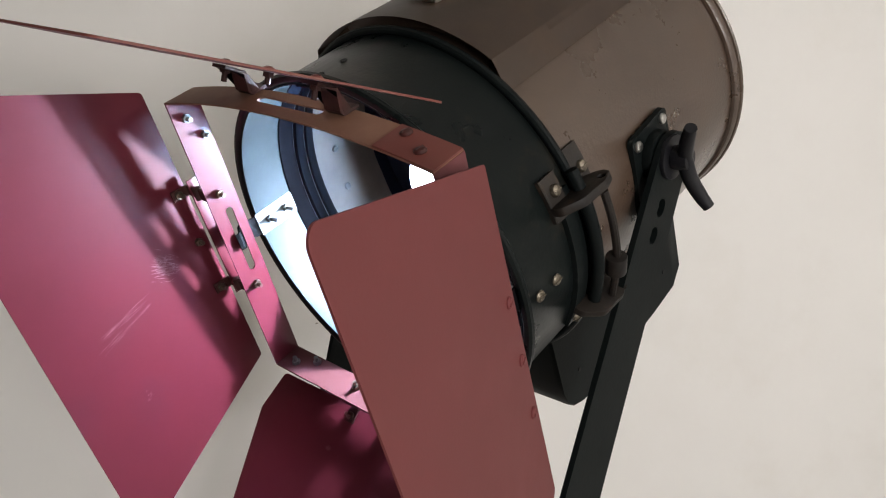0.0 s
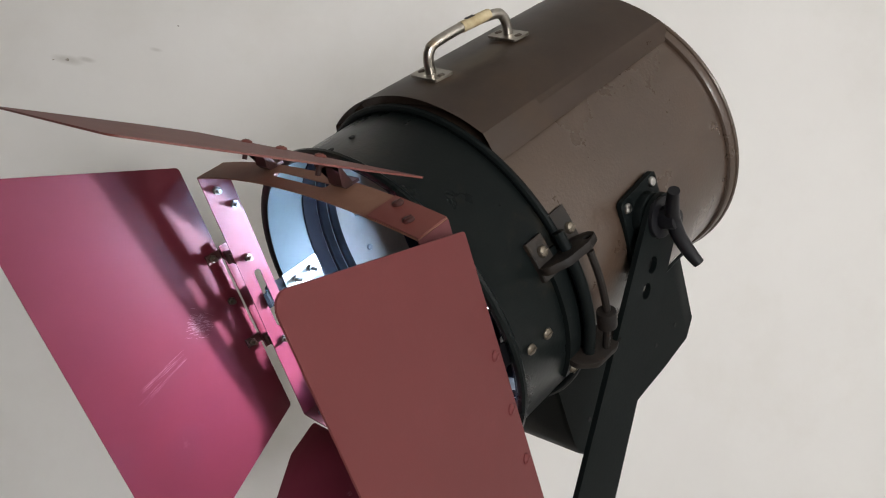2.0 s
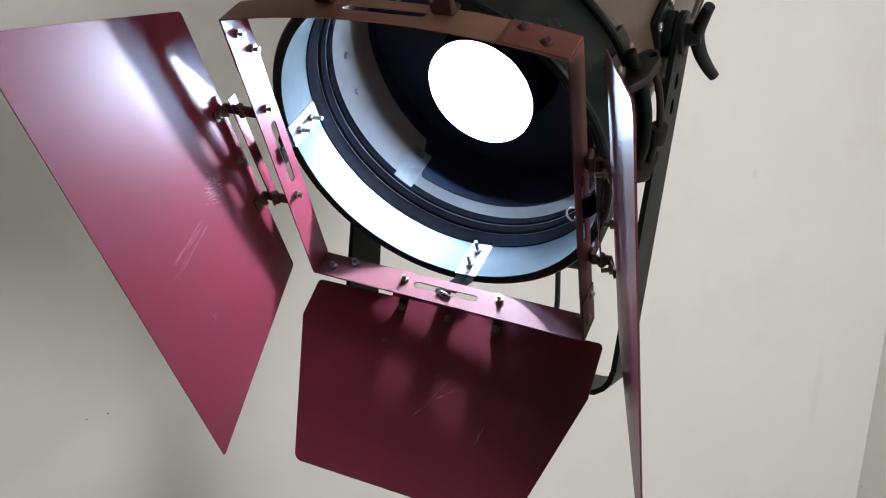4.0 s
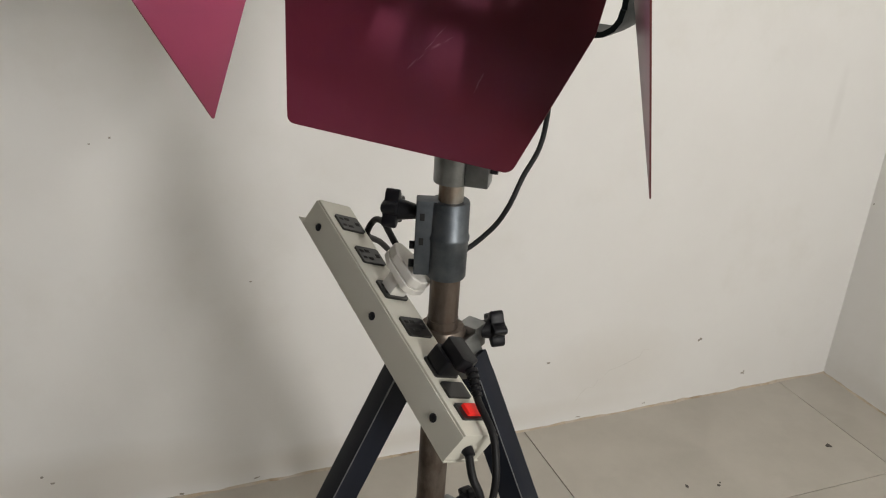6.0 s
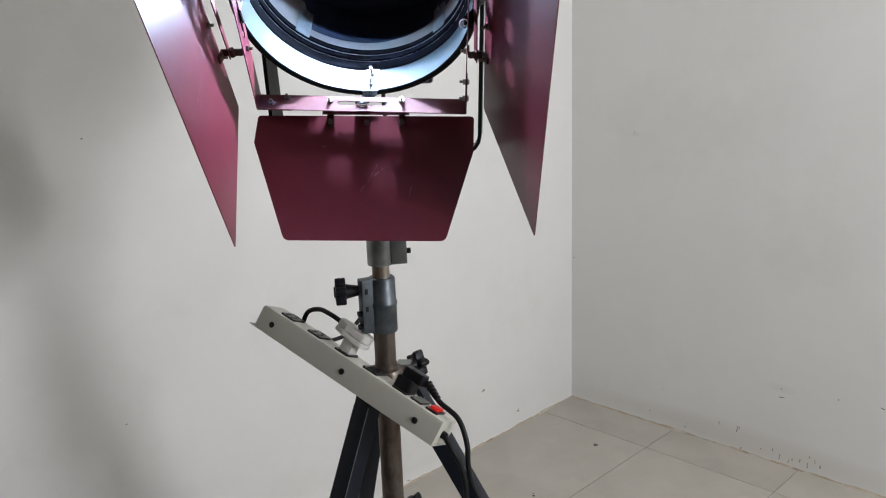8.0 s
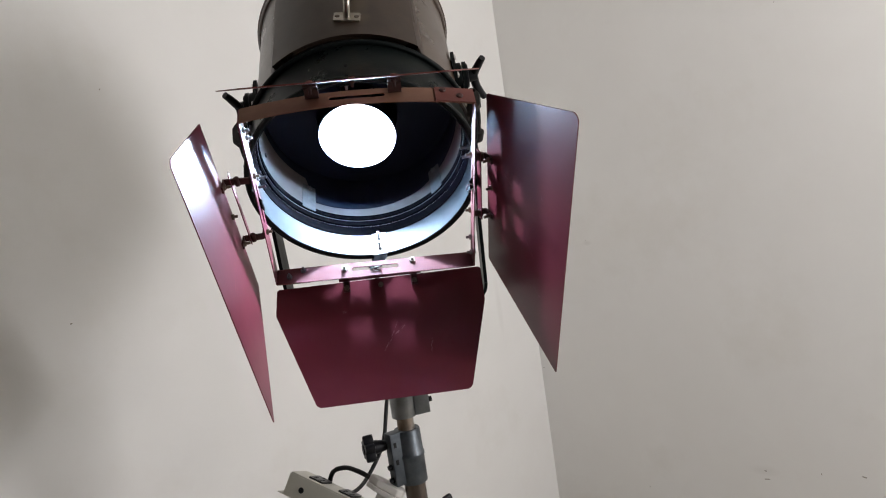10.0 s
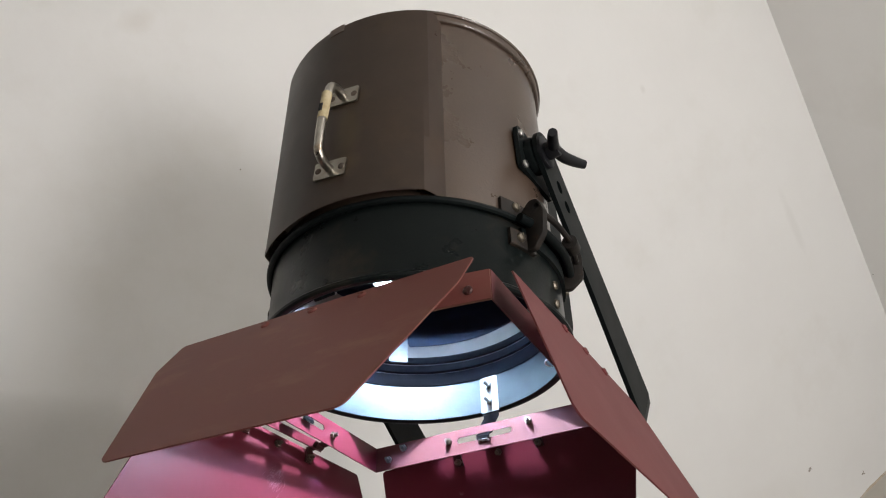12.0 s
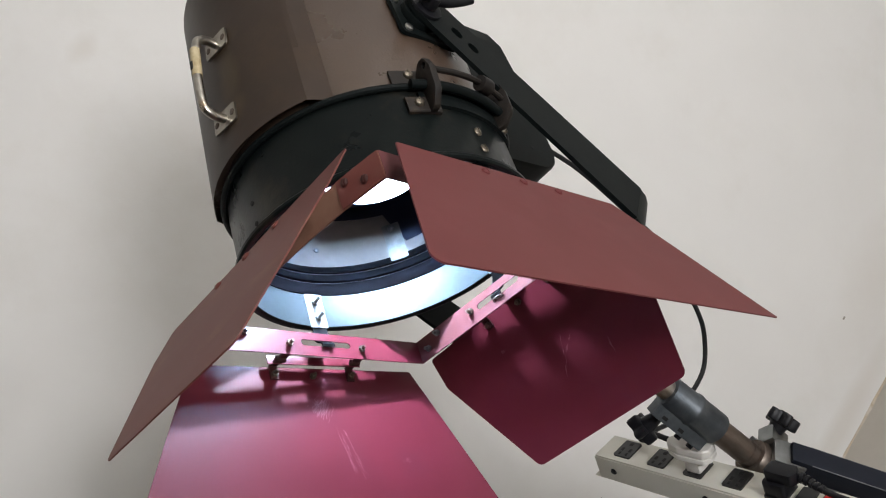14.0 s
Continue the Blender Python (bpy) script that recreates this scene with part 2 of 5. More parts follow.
# near-black pieces in this colour stand in for the dark inside holes
M_HOLE = mat("socket_hole", (0.004, 0.004, 0.004), 0.8)
M_WHITEPLUG = mat("white_plug_plastic", (0.70, 0.68, 0.64), 0.35, color2=(0.64, 0.61, 0.56), scale=20, mix=0.7)
M_SCUFF = mat("pale_scratch", (0.25, 0.115, 0.135), 0.6, scale=120)
M_TAPE = mat("old_label_tape", (0.50, 0.42, 0.26), 0.6, color2=(0.36, 0.28, 0.15), scale=90, mix=1.0)
M_GRATE = mat("dull_stainless_grate", (0.40, 0.375, 0.34), 0.5, 0.4, scale=50)
M_PUTTY = mat("stained_sealant", (0.56, 0.51, 0.44), 0.8, scale=16, color2=(0.44, 0.34, 0.22), mix=1.0, color3=(0.26, 0.19, 0.12), scale3=11, lo3=0.53, hi3=0.68, bump=0.2, bump_scale=90)


def glow_mat(name, color, strength):
    m = bpy.data.materials.new(name)
    m.use_nodes = True
    b = m.node_tree.nodes["Principled BSDF"]
    b.inputs["Base Color"].default_value = (*color, 1)
    b.inputs["Emission Color"].default_value = (*color, 1)
    b.inputs["Emission Strength"].default_value = strength
    return m


M_BULB = glow_mat("lit_lamp_face", (0.65, 0.81, 1.0), 24.0)
M_CORE = glow_mat("lit_lamp_core", (0.65, 0.81, 1.0), 7200.0)
M_PENDANT = glow_mat("lit_bulb", (1.0, 0.985, 0.95), 30.0)
M_REDLENS = glow_mat("lit_red_rocker", (0.75, 0.02, 0.015), 0.22)


# ---- mesh helpers ----
def link(name, bm, material, parent=None, label="", smooth=True, angle=35):
    me = bpy.data.meshes.new(name)
    bmesh.ops.recalc_face_normals(bm, faces=bm.faces)
    for e in bm.edges:
        if len(e.link_faces) == 2 and e.calc_face_angle(0) > radians(angle):
            e.smooth = False
    for f in bm.faces:
        f.smooth = smooth
    bm.to_mesh(me)
    bm.free()
    for m in material if isinstance(material, (list, tuple)) else [material]:
        me.materials.append(m)
    ob = new(name, me)
    if parent:
        ob.parent = parent
    if label:
        tagged(ob, label)
    return ob


part = link


def thing(name, m, label, category, group="", kind=""):
    ob = new(name)
    ob.empty_display_size = 0.05
    ob.matrix_world = m
    return tagged(ob, label, category, group, kind)


def box(bm, c, s, bevel=0.0, m=None, seg=2):
    mm = (m or Matrix()) @ Matrix.Translation(c) @ Matrix.Diagonal((*s, 1))
    vs = bmesh.ops.create_cube(bm, size=1, matrix=mm)["verts"]
    if bevel:
        es = {e for v in vs for e in v.link_edges}
        bmesh.ops.bevel(bm, geom=list(es), offset=bevel, segments=seg, profile=0.7, affect="EDGES", clamp_overlap=True)
    return bm


def frame_from(axis):
    return Vector(axis).normalized().to_track_quat("Z", "Y").to_matrix().to_4x4()


def cyl(bm, p0, p1, r0, r1=None, seg=24, bevel=0.0):
    p0, p1 = Vector(p0), Vector(p1)
    d = p1 - p0
    m = Matrix.Translation((p0 + p1) / 2) @ frame_from(d)
    vs = bmesh.ops.create_cone(bm, cap_ends=True, segments=seg, radius1=r0, radius2=r0 if r1 is None else r1, depth=d.length, matrix=m)["verts"]
    if bevel:
        es = {e for v in vs for e in v.link_edges if any(len(f.verts) > 4 for f in e.link_faces)}
        bmesh.ops.bevel(bm, geom=list(es), offset=bevel, segments=2, profile=0.6, affect="EDGES", clamp_overlap=True)
    return bm


def lathe(bm, profile, seg=72, a0=0.0, a1=360.0, closed=True, center=(0, 0)):
    """Turn (radius, y) pairs round the y axis; angle 0 points up, 90 to the right."""
    full = abs(a1 - a0) >= 359.9
    n = seg if full else seg + 1
    rings = []
    for k in range(n):
        a = radians(a0 + (a1 - a0) * k / seg)
        rings.append([bm.verts.new((center[0] + r * math.sin(a), y, center[1] + r * math.cos(a))) for r, y in profile])
    m = len(profile)
    for k in range(seg):
        p, q = rings[k], rings[(k + 1) % n]
        for i in range(m if closed else m - 1):
            j = (i + 1) % m
            bm.faces.new((p[i], p[j], q[j], q[i]))
    if not full and closed:
        bm.faces.new(rings[0])
        bm.faces.new(list(reversed(rings[-1])))
    return bm


def sweep(bm, pts, r, seg=12, smooth_steps=6, cap=True):
    """A round rod along points, smoothed by Catmull-Rom."""
    P = [Vector(p) for p in pts]
    if smooth_steps > 1 and len(P) > 2:
        Q = [P[0] * 2 - P[1]] + P + [P[-1] * 2 - P[-2]]
        out = []
        for i in range(1, len(Q) - 2):
            for s in range(smooth_steps):
                t = s / smooth_steps
                a, b, c, d = Q[i - 1], Q[i], Q[i + 1], Q[i + 2]
                out.append(0.5 * ((2 * b) + (c - a) * t + (2 * a - 5 * b + 4 * c - d) * t * t + (3 * b - a - 3 * c + d) * t ** 3))
        P = out + [P[-1]]
    up = None
    rings = []
    for i, p in enumerate(P):
        t = (P[min(i + 1, len(P) - 1)] - P[max(i - 1, 0)]).normalized()
        if up is None:
            up = t.orthogonal().normalized()
        up = (up - t * up.dot(t)).normalized()
        side = t.cross(up)
        rr = r(i / (len(P) - 1)) if callable(r) else r
        rings.append([bm.verts.new(p + rr * (math.cos(k * math.tau / seg) * up + math.sin(k * math.tau / seg) * side)) for k in range(seg)])
    for a, b in zip(rings, rings[1:]):
        for k in range(seg):
            bm.faces.new((a[k], a[(k + 1) % seg], b[(k + 1) % seg], b[k]))
    if cap:
        bm.faces.new(list(reversed(rings[0])))
        bm.faces.new(rings[-1])
    return bm


def rounded(poly, radii, n=5):
    """A 2D outline with rounded corners."""
    out = []
    N = len(poly)
    for i in range(N):
        p, a, b = Vector(poly[i]), Vector(poly[i - 1]), Vector(poly[(i + 1) % N])
        r = radii[i] if isinstance(radii, (list, tuple)) else radii
        if r <= 0:
            out.append(p)
            continue
        u, v = (a - p).normalized(), (b - p).normalized()
        half = u.angle(v) / 2
        d = min(r / math.tan(half), 0.45 * (a - p).length, 0.45 * (b - p).length)
        rr = d * math.tan(half)
        c = p + (u + v).normalized() * (rr / math.sin(half))
        s, e = p + u * d - c, p + v * d - c
        ang = s.angle_signed(e)
        for k in range(n + 1):
            t = -ang * k / n
            out.append(c + Vector((s.x * math.cos(t) - s.y * math.sin(t), s.x * math.sin(t) + s.y * math.cos(t))))
    return out


def circle2(cx, cy, rx, ry=None, n=16):
    return [Vector((cx + rx * math.cos(k * math.tau / n), cy + (ry or rx) * math.sin(k * math.tau / n))) for k in range(n)]


def slot2(cx, cy, length, width, n=6):
    h = length / 2 - width / 2
    pts = [Vector((cx + h + width / 2 * math.cos(a), cy + width / 2 * math.sin(a))) for a in [radians(-90 + 180 * k / n) for k in range(n + 1)]]
    pts += [Vector((cx - h - width / 2 * math.cos(a), cy - width / 2 * math.sin(a))) for a in [radians(-90 + 180 * k / n) for k in range(n + 1)]]
    return pts


def plate(bm, outline, thick, m, holes=(), bend=None):
    """A sheet of the given 2D outline (with holes cut through) and thickness, laid in the plane of m's x and y."""
    loops = [outline, *holes]
    edges, rings = [], []
    for lp in loops:
        vs = [bm.verts.new((p[0], p[1], 0)) for p in lp]
        rings.append(vs)
        edges += [bm.edges.new((vs[i], vs[(i + 1) % len(vs)])) for i in range(len(vs))]
    fill = bmesh.ops.triangle_fill(bm, use_beauty=True, use_dissolve=False, edges=edges)
    faces = [g for g in fill["geom"] if isinstance(g, bmesh.types.BMFace)]
    ext = bmesh.ops.extrude_face_region(bm, geom=faces)
    top = [g for g in ext["geom"] if isinstance(g, bmesh.types.BMVert)]
    for v in top:
        v.co.z += thick
    allv = {v for r in rings for v in r} | set(top)
    for v in allv:
        v.co.z -= thick / 2
        if bend:
            v.co = bend(v.co)
    bmesh.ops.transform(bm, matrix=m, verts=list(allv))
    return bm


def axes(o, x, y):
    """A pose from an origin and two directions; x is kept, y made square to it."""
    x = Vector(x).normalized()
    y = Vector(y)
    y = (y - x * y.dot(x)).normalized()
    z = x.cross(y)
    return Matrix(((x.x, y.x, z.x, o[0]), (x.y, y.y, z.y, o[1]), (x.z, y.z, z.z, o[2]), (0, 0, 0, 1)))


def screw(bm, p, n, r=0.0055, h=0.0035, slot=True):
    """A round-headed screw on a surface at p with outward normal n."""
    m = Matrix.Translation(p) @ frame_from(n)
    prof = [(r, 0), (r, h * 0.35), (r * 0.8, h * 0.8), (r * 0.4, h), (0.0001, h)]
    seg = 12
    rings = [[bm.verts.new(m @ Vector((q * math.cos(k * math.tau / seg), q * math.sin(k * math.tau / seg), z))) for k in range(seg)] for q, z in prof]
    for a, b in zip(rings, rings[1:]):
        for k in range(seg):
            bm.faces.new((a[k], a[(k + 1) % seg], b[(k + 1) % seg], b[k]))
    bm.faces.new(list(reversed(rings[0])))
    if slot:
        box(bm, (0, 0, h), (r * 1.5, r * 0.22, h * 0.3), m=m)
    return bm


def bolt(bm, p, n, length=0.014, r=0.0025):
    """A threaded end with its nut, standing off a sheet."""
    p, n = Vector(p), Vector(n).normalized()
    cyl(bm, p, p + n * length, r, seg=10)
    cyl(bm, p, p + n * r * 1.7, r * 2.0, seg=6)
    return bm


# ---- the room ----
def room_box(name, lo, hi, material, kind_label):
    bm = bmesh.new()
    box(bm, [(a + b) / 2 for a, b in zip(lo, hi)], [b - a for a, b in zip(lo, hi)])
    ob = link(name, bm, material, smooth=False)
    ob.matrix_world = ROOM
    return tagged(ob, kind_label, "wall" if "wall" in name else name.split("_")[0], kind="structure")


TH = 0.15
ww = room_box("wall_west", (WX0 - TH, WY0 - TH, 0), (WX0, WY1 + TH, WZ), M_WALLWEST, "white painted wall with faint stains and hairline cracks")
WEST_IN = pose(WX0, WY1, 0) @ pose(0, 0, 0, 0, 0, 0.9) @ pose(-WX0, -WY1, 0)
WEST = ROOM @ WEST_IN
ww.matrix_world = WEST
wn = room_box("wall_north", (WX0, WY1, 0), (WX1 + TH, WY1 + TH, WZ), M_WALLNORTH, "white painted wall meeting the long wall in a corner")
room_box("wall_south", (WX0, WY0 - TH, 0), (WX1 + TH, WY0, WZ), M_FARWALL, "unseen tan wall, kept dark to bounce little light")
bm = bmesh.new()
(_a0, _a1), (_b0, _b1), (_z0, _z1) = *ADDED_WINDOWS, WIN_Z
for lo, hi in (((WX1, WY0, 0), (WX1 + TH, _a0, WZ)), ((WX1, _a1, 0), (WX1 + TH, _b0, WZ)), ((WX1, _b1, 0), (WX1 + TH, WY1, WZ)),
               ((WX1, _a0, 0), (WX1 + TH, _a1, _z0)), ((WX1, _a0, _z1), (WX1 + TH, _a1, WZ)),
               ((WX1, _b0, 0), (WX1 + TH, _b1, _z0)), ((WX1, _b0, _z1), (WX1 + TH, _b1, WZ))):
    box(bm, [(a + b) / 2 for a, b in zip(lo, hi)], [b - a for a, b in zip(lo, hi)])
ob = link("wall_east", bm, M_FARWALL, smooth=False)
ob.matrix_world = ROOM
tagged(ob, "unseen dark tan wall with two added window openings", "wall", kind="structure")
room_box("ceiling", (WX0 - TH, WY0 - TH, WZ), (WX1 + TH, WY1 + TH, WZ + 0.12), M_CEIL, "plain white painted ceiling")

# floor: a dark bed with a tile on each place of the grid
floor = room_box("floor", (WX0 - TH, WY0 - TH, -0.12), (WX1 + TH, WY1 + TH, -0.004), M_GROUT, "floor of large beige grey matt tiles with thin joints")
TILE_L, TILE_W, JOINT = 1.045, 0.522, 0.0026

# ---- the spotlight ----
HEAD = pose(0.001, 0.032, 1.844) @ pose(0, 0, 0, 0, 0, 6.33) @ pose(0, 0, 0, 39.1)
YOKE = HEAD.inverted() @ pose(0.001, 0.031, 0.026, 0, 0, 6.33)


def radial(r, a, y):
    return Vector((r * math.sin(radians(a)), y, r * math.cos(radians(a))))


def build_housing(head):
    bm = bmesh.new()
    lathe(bm, [(0.1835, -0.128), (0.1855, -0.126), (0.1855, 0.192), (0.1825, 0.192), (0.1825, -0.128)], 96)
    housing = part("housing", bm, M_BROWN, head, "brown hammered-paint steel drum")
    bm = bmesh.new()
    lathe(bm, [(0.1862, 0.189), (0.1895, 0.190), (0.1915, 0.194), (0.1910, 0.203), (0.180, 0.206), (0.10, 0.214), (0.02, 0.217),
               (0.02, 0.213), (0.17, 0.200), (0.184, 0.196), (0.1856, 0.190)], 96)
    part("back_cover", bm, M_BROWN, head, "brown back cover with a rolled rim")
    bm = bmesh.new()
    lathe(bm, [(0.1905 + 0.0035 * math.cos(k * math.tau / 8), 0.203 + 0.0035 * math.sin(k * math.tau / 8)) for k in range(8)], 96)
    part("rim_bead", bm, M_BROWN, head, "brown bead round the back rim")
    # raised top hood: an arch over the drum with a flat flange down each side
    bm = bmesh.new()
    prof = []
    for a in range(-44, 45, 2):
        s = abs(a)
        r = 0.2060 if s <= 36 else 0.2060 - (s - 36) / 8 * 0.0188
        prof.append((a, r))
    for y0, y1 in ((-0.125, 0.1975),):
        rows = []
        for y in (y0, y0 + 0.004, -0.04, 0.06, y1):
            rows.append([bm.verts.new(radial(min(r, 0.2060 - 0.0075 * (y - y0) / (y1 - y0)), a, y)) for a, r in prof])
        for p, q in zip(rows, rows[1:]):
            for i in range(len(prof) - 1):
                bm.faces.new((p[i], p[i + 1], q[i + 1], q[i]))
    bmesh.ops.solidify(bm, geom=list(bm.faces), thickness=0.0018)
    part("top_hood", bm, M_HOOD, head, "raised brown top hood with folded seams", angle=12)
    bm = bmesh.new()
    lathe(bm, [(0.184, 0.190), (0.1975, 0.190), (0.1975, 0.196), (0.184, 0.196)], 24, -37, 37)
    part("hood_end", bm, M_BROWN, head)
    # plate added under the hood's front to block the bright slit behind it
    bm = bmesh.new()
    lathe(bm, [(0.1870, -0.104), (0.2046, -0.104), (0.2046, -0.100), (0.1870, -0.100)], 36, -35.5, 35.5)
    for s in (-1, 1):
        lathe(bm, [(0.1870, -0.104), (0.1978, -0.104), (0.1978, -0.100), (0.1870, -0.100)], 3, 35.5 * s, 39 * s)
    part("hood_end", bm, M_BROWN, head)
    bm = bmesh.new()
    lathe(bm, [(0.1984, 0.186), (0.1998, 0.186), (0.1998, 0.1995), (0.1984, 0.1995)], 6, -3.5, 3.5)
    part("lift_tab", bm, M_HOOD, head, "small folded tab at the hood's back edge")
    return housing


def build_front(head):
    bm = bmesh.new()
    lathe(bm, [(0.1905, -0.1300), (0.1905, -0.2255), (0.1925, -0.2285), (0.1965, -0.2300), (0.1988, -0.2325), (0.1988, -0.2362), (0.1968, -0.2385), (0.1925, -0.2388), (0.1895, -0.2370), (0.188, -0.2340), (0.188, -0.1345), (0.1815, -0.1345), (0.1815, -0.1284), (0.1905, -0.1284)], 96)
    part("front_ring", bm, M_RING, head, "black painted front ring")
    bm = bmesh.new()
    lathe(bm, [(0.1878, -0.2365), (0.1878, -0.176), (0.1872, -0.176), (0.1872, -0.2365)], 96)
    part("ring_lining", bm, M_BLACKIN, head, "glossy dark grey lining of the ring")
    bm = bmesh.new()
    lathe(bm, [(0.1945 + 0.0045 * math.cos(k * math.tau / 10), -0.130 + 0.0045 * math.sin(k * math.tau / 10)) for k in range(10)], 96)
    part("clamp_band", bm, M_BLACK, head, "round black clamping wire")
    bm = bmesh.new()
    lathe(bm, [(0.1872, -0.184), (0.1872, -0.140), (0.1780, -0.140), (0.1780, -0.150), (0.1805, -0.152), (0.1805, -0.163), (0.1832, -0.165), (0.1832, -0.175), (0.1858, -0.184)], 96)
    part("lens_gasket", bm, M_GASKET, head, "stepped black rubber gasket")
    for r, y, m_ in ((0.1840, -0.1655, M_STEEL), (0.1808, -0.1515, M_DULL)):
        bm = bmesh.new()
        lathe(bm, [(r + 0.0009 * math.cos(k * math.tau / 6), y + 0.0009 * math.sin(k * math.tau / 6)) for k in range(6)], 96)
        part("retaining_wire", bm, m_, head, "thin bright retaining wire")
    bm = bmesh.new()
    lathe(bm, [(0.1815, -0.146), (0.1815, 0.095), (0.1797, 0.095), (0.1797, -0.146)], 96)
    part("inner_wall", bm, M_INNER, head, "dusty grey brown inner drum")
    # dark sleeve paints the unlit depth; front edge cut back on one side
    edge = [(-180, -0.118), (-141, -0.121), (-136, -0.062), (-100, -0.052), (-50, -0.05), (60, -0.05), (100, -0.068), (130, -0.094), (150, -0.111), (180, -0.118)]
    bm = bmesh.new()
    rows = []
    for k in range(96):
        a = -180 + 360 * k / 96
        (a0, y0), (a1, y1) = next((p, q) for p, q in zip(edge, edge[1:]) if p[0] <= a <= q[0])
        y = y0 + (y1 - y0) * (a - a0) / (a1 - a0)
        rows.append([bm.verts.new(radial(r, a, yy)) for r, yy in ((0.1796, y), (0.1787, y), (0.1787, 0.095), (0.1796, 0.095))])
    for p, q in zip(rows, rows[1:] + rows[:1]):
        for k in range(4):
            bm.faces.new((p[k], p[(k + 1) % 4], q[(k + 1) % 4], q[k]))
    part("black_sleeve", bm, M_DARKHAZE, head, "dark sleeve standing for the drum's unlit depth")
    bm = bmesh.new()
    lathe(bm, [(0.1815, 0.094), (0.06, 0.098), (0.0, 0.098), (0.0, 0.102), (0.06, 0.102), (0.1815, 0.098)], 72)
    bmesh.ops.remove_doubles(bm, verts=bm.verts, dist=1e-5)
    part("bulkhead", bm, M_DARKHAZE, head, "matt black back plate inside the drum")
    bm = bmesh.new()
    cyl(bm, (-0.004, 0.099, -0.030), (-0.008, -0.004, -0.021), 0.034, 0.026, seg=32, bevel=0.003)
    part("lamp_holder", bm, M_DARKHAZE, head, "black lamp holder")
    # dark plate put in for the shade behind the lamp, which passes through it
    bm = bmesh.new()
    plate(bm, circle2(0.0, 0.0, 0.176, n=72), 0.003, axes((0, -0.036, 0), (1, 0, 0), (0, 0, 1)), [circle2(-0.007, -0.019, 0.0765, n=48)])
    part("lamp_carriage", bm, M_DARKHAZE, head, "dark plate standing for the shade round the lamp")
    # the lamp: a deep glowing reflector with its bright burner at the bottom of the bowl
    bm = bmesh.new()
    lathe(bm, [(0.0712, -0.098), (0.071, -0.084), (0.056, -0.050), (0.035, -0.020), (0.0, -0.020), (0.0, -0.029), (0.034, -0.029), (0.054, -0.052), (0.0695, -0.086), (0.0697, -0.098)],
          64, center=(-0.008, -0.030))
    bmesh.ops.remove_doubles(bm, verts=bm.verts, dist=1e-5)
    lamp = part("lamp", bm, M_DARKHAZE, head, "reflector lamp glowing white")
    bm = bmesh.new()
    lathe(bm, [(0.0694, -0.0975), (0.0692, -0.088), (0.064, -0.074), (0.054, -0.056), (0.040, -0.040), (0.024, -0.033), (0.0, -0.032), (0.0, -0.030), (0.03, -0.031), (0.0694, -0.085)], 64, center=(-0.008, -0.030))
    bmesh.ops.remove_doubles(bm, verts=bm.verts, dist=1e-5)
    part("lit_reflector", bm, M_BULB, lamp, "glowing white reflector bowl")
    bm = bmesh.new()
    lathe(bm, [(0.0, -0.0410), (0.008, -0.0408), (0.012, -0.0392), (0.0135, -0.0345), (0.0, -0.0345)], 32, center=(-0.008, -0.030))
    bmesh.ops.remove_doubles(bm, verts=bm.verts, dist=1e-5)
    part("burner", bm, M_CORE, lamp, "brightest middle of the lamp")
    shift_parts([lamp, *lamp.children], Matrix.Translation((-0.008, -0.085, -0.030)) @ pose(0, 0, 0, -2, 0, -4) @ Matrix.Translation((0.008, 0.085, 0.040)))
    # fixings on the ring
    for a, y in ((95, -0.184), (95, -0.210), (-95, -0.184), (-95, -0.210)):
        bm = bmesh.new()
        screw(bm, radial(0.1905, a, y), radial(1, a, 0), 0.006)
        part("ring_screw", bm, M_BRASS, head)
    for y in (-0.191, -0.220):
        bm = bmesh.new()
        cyl(bm, radial(0.1902, 1, y), radial(0.1912, 1, y), 0.0032, seg=12)
        part("ring_hole", bm, M_HOLE, head, "dark disc for a small drilled hole")
    # inside: three flat spring clips and their screws
    for a in (-137, 137, -20):  # flat zinc clips
        bm = bmesh.new()
        m = axes(radial(0.1775, a, -0.102), (0, 1, 0), radial(1, a + 90, 0))
        plate(bm, rounded([(-0.046, -0.014), (0.018, -0.014), (0.018, 0.014), (-0.046, 0.014)], 0.002, 3), 0.0014, m)
        clip = part("inner_clip", bm, M_CLIP, head, "flat zinc clip")
        bm = bmesh.new()
        screw(bm, radial(0.1768, a, -0.0925), radial(-1, a, 0), 0.005, 0.005)
        part("clip_screw", bm, M_DULL, clip)
    for a in (-97, -80, 97, 80):
        bm = bmesh.new()
        screw(bm, radial(0.1797, a, -0.109), radial(-1, a, 0), 0.0045, 0.003)
        part("inner_screw", bm, M_DULL, head)


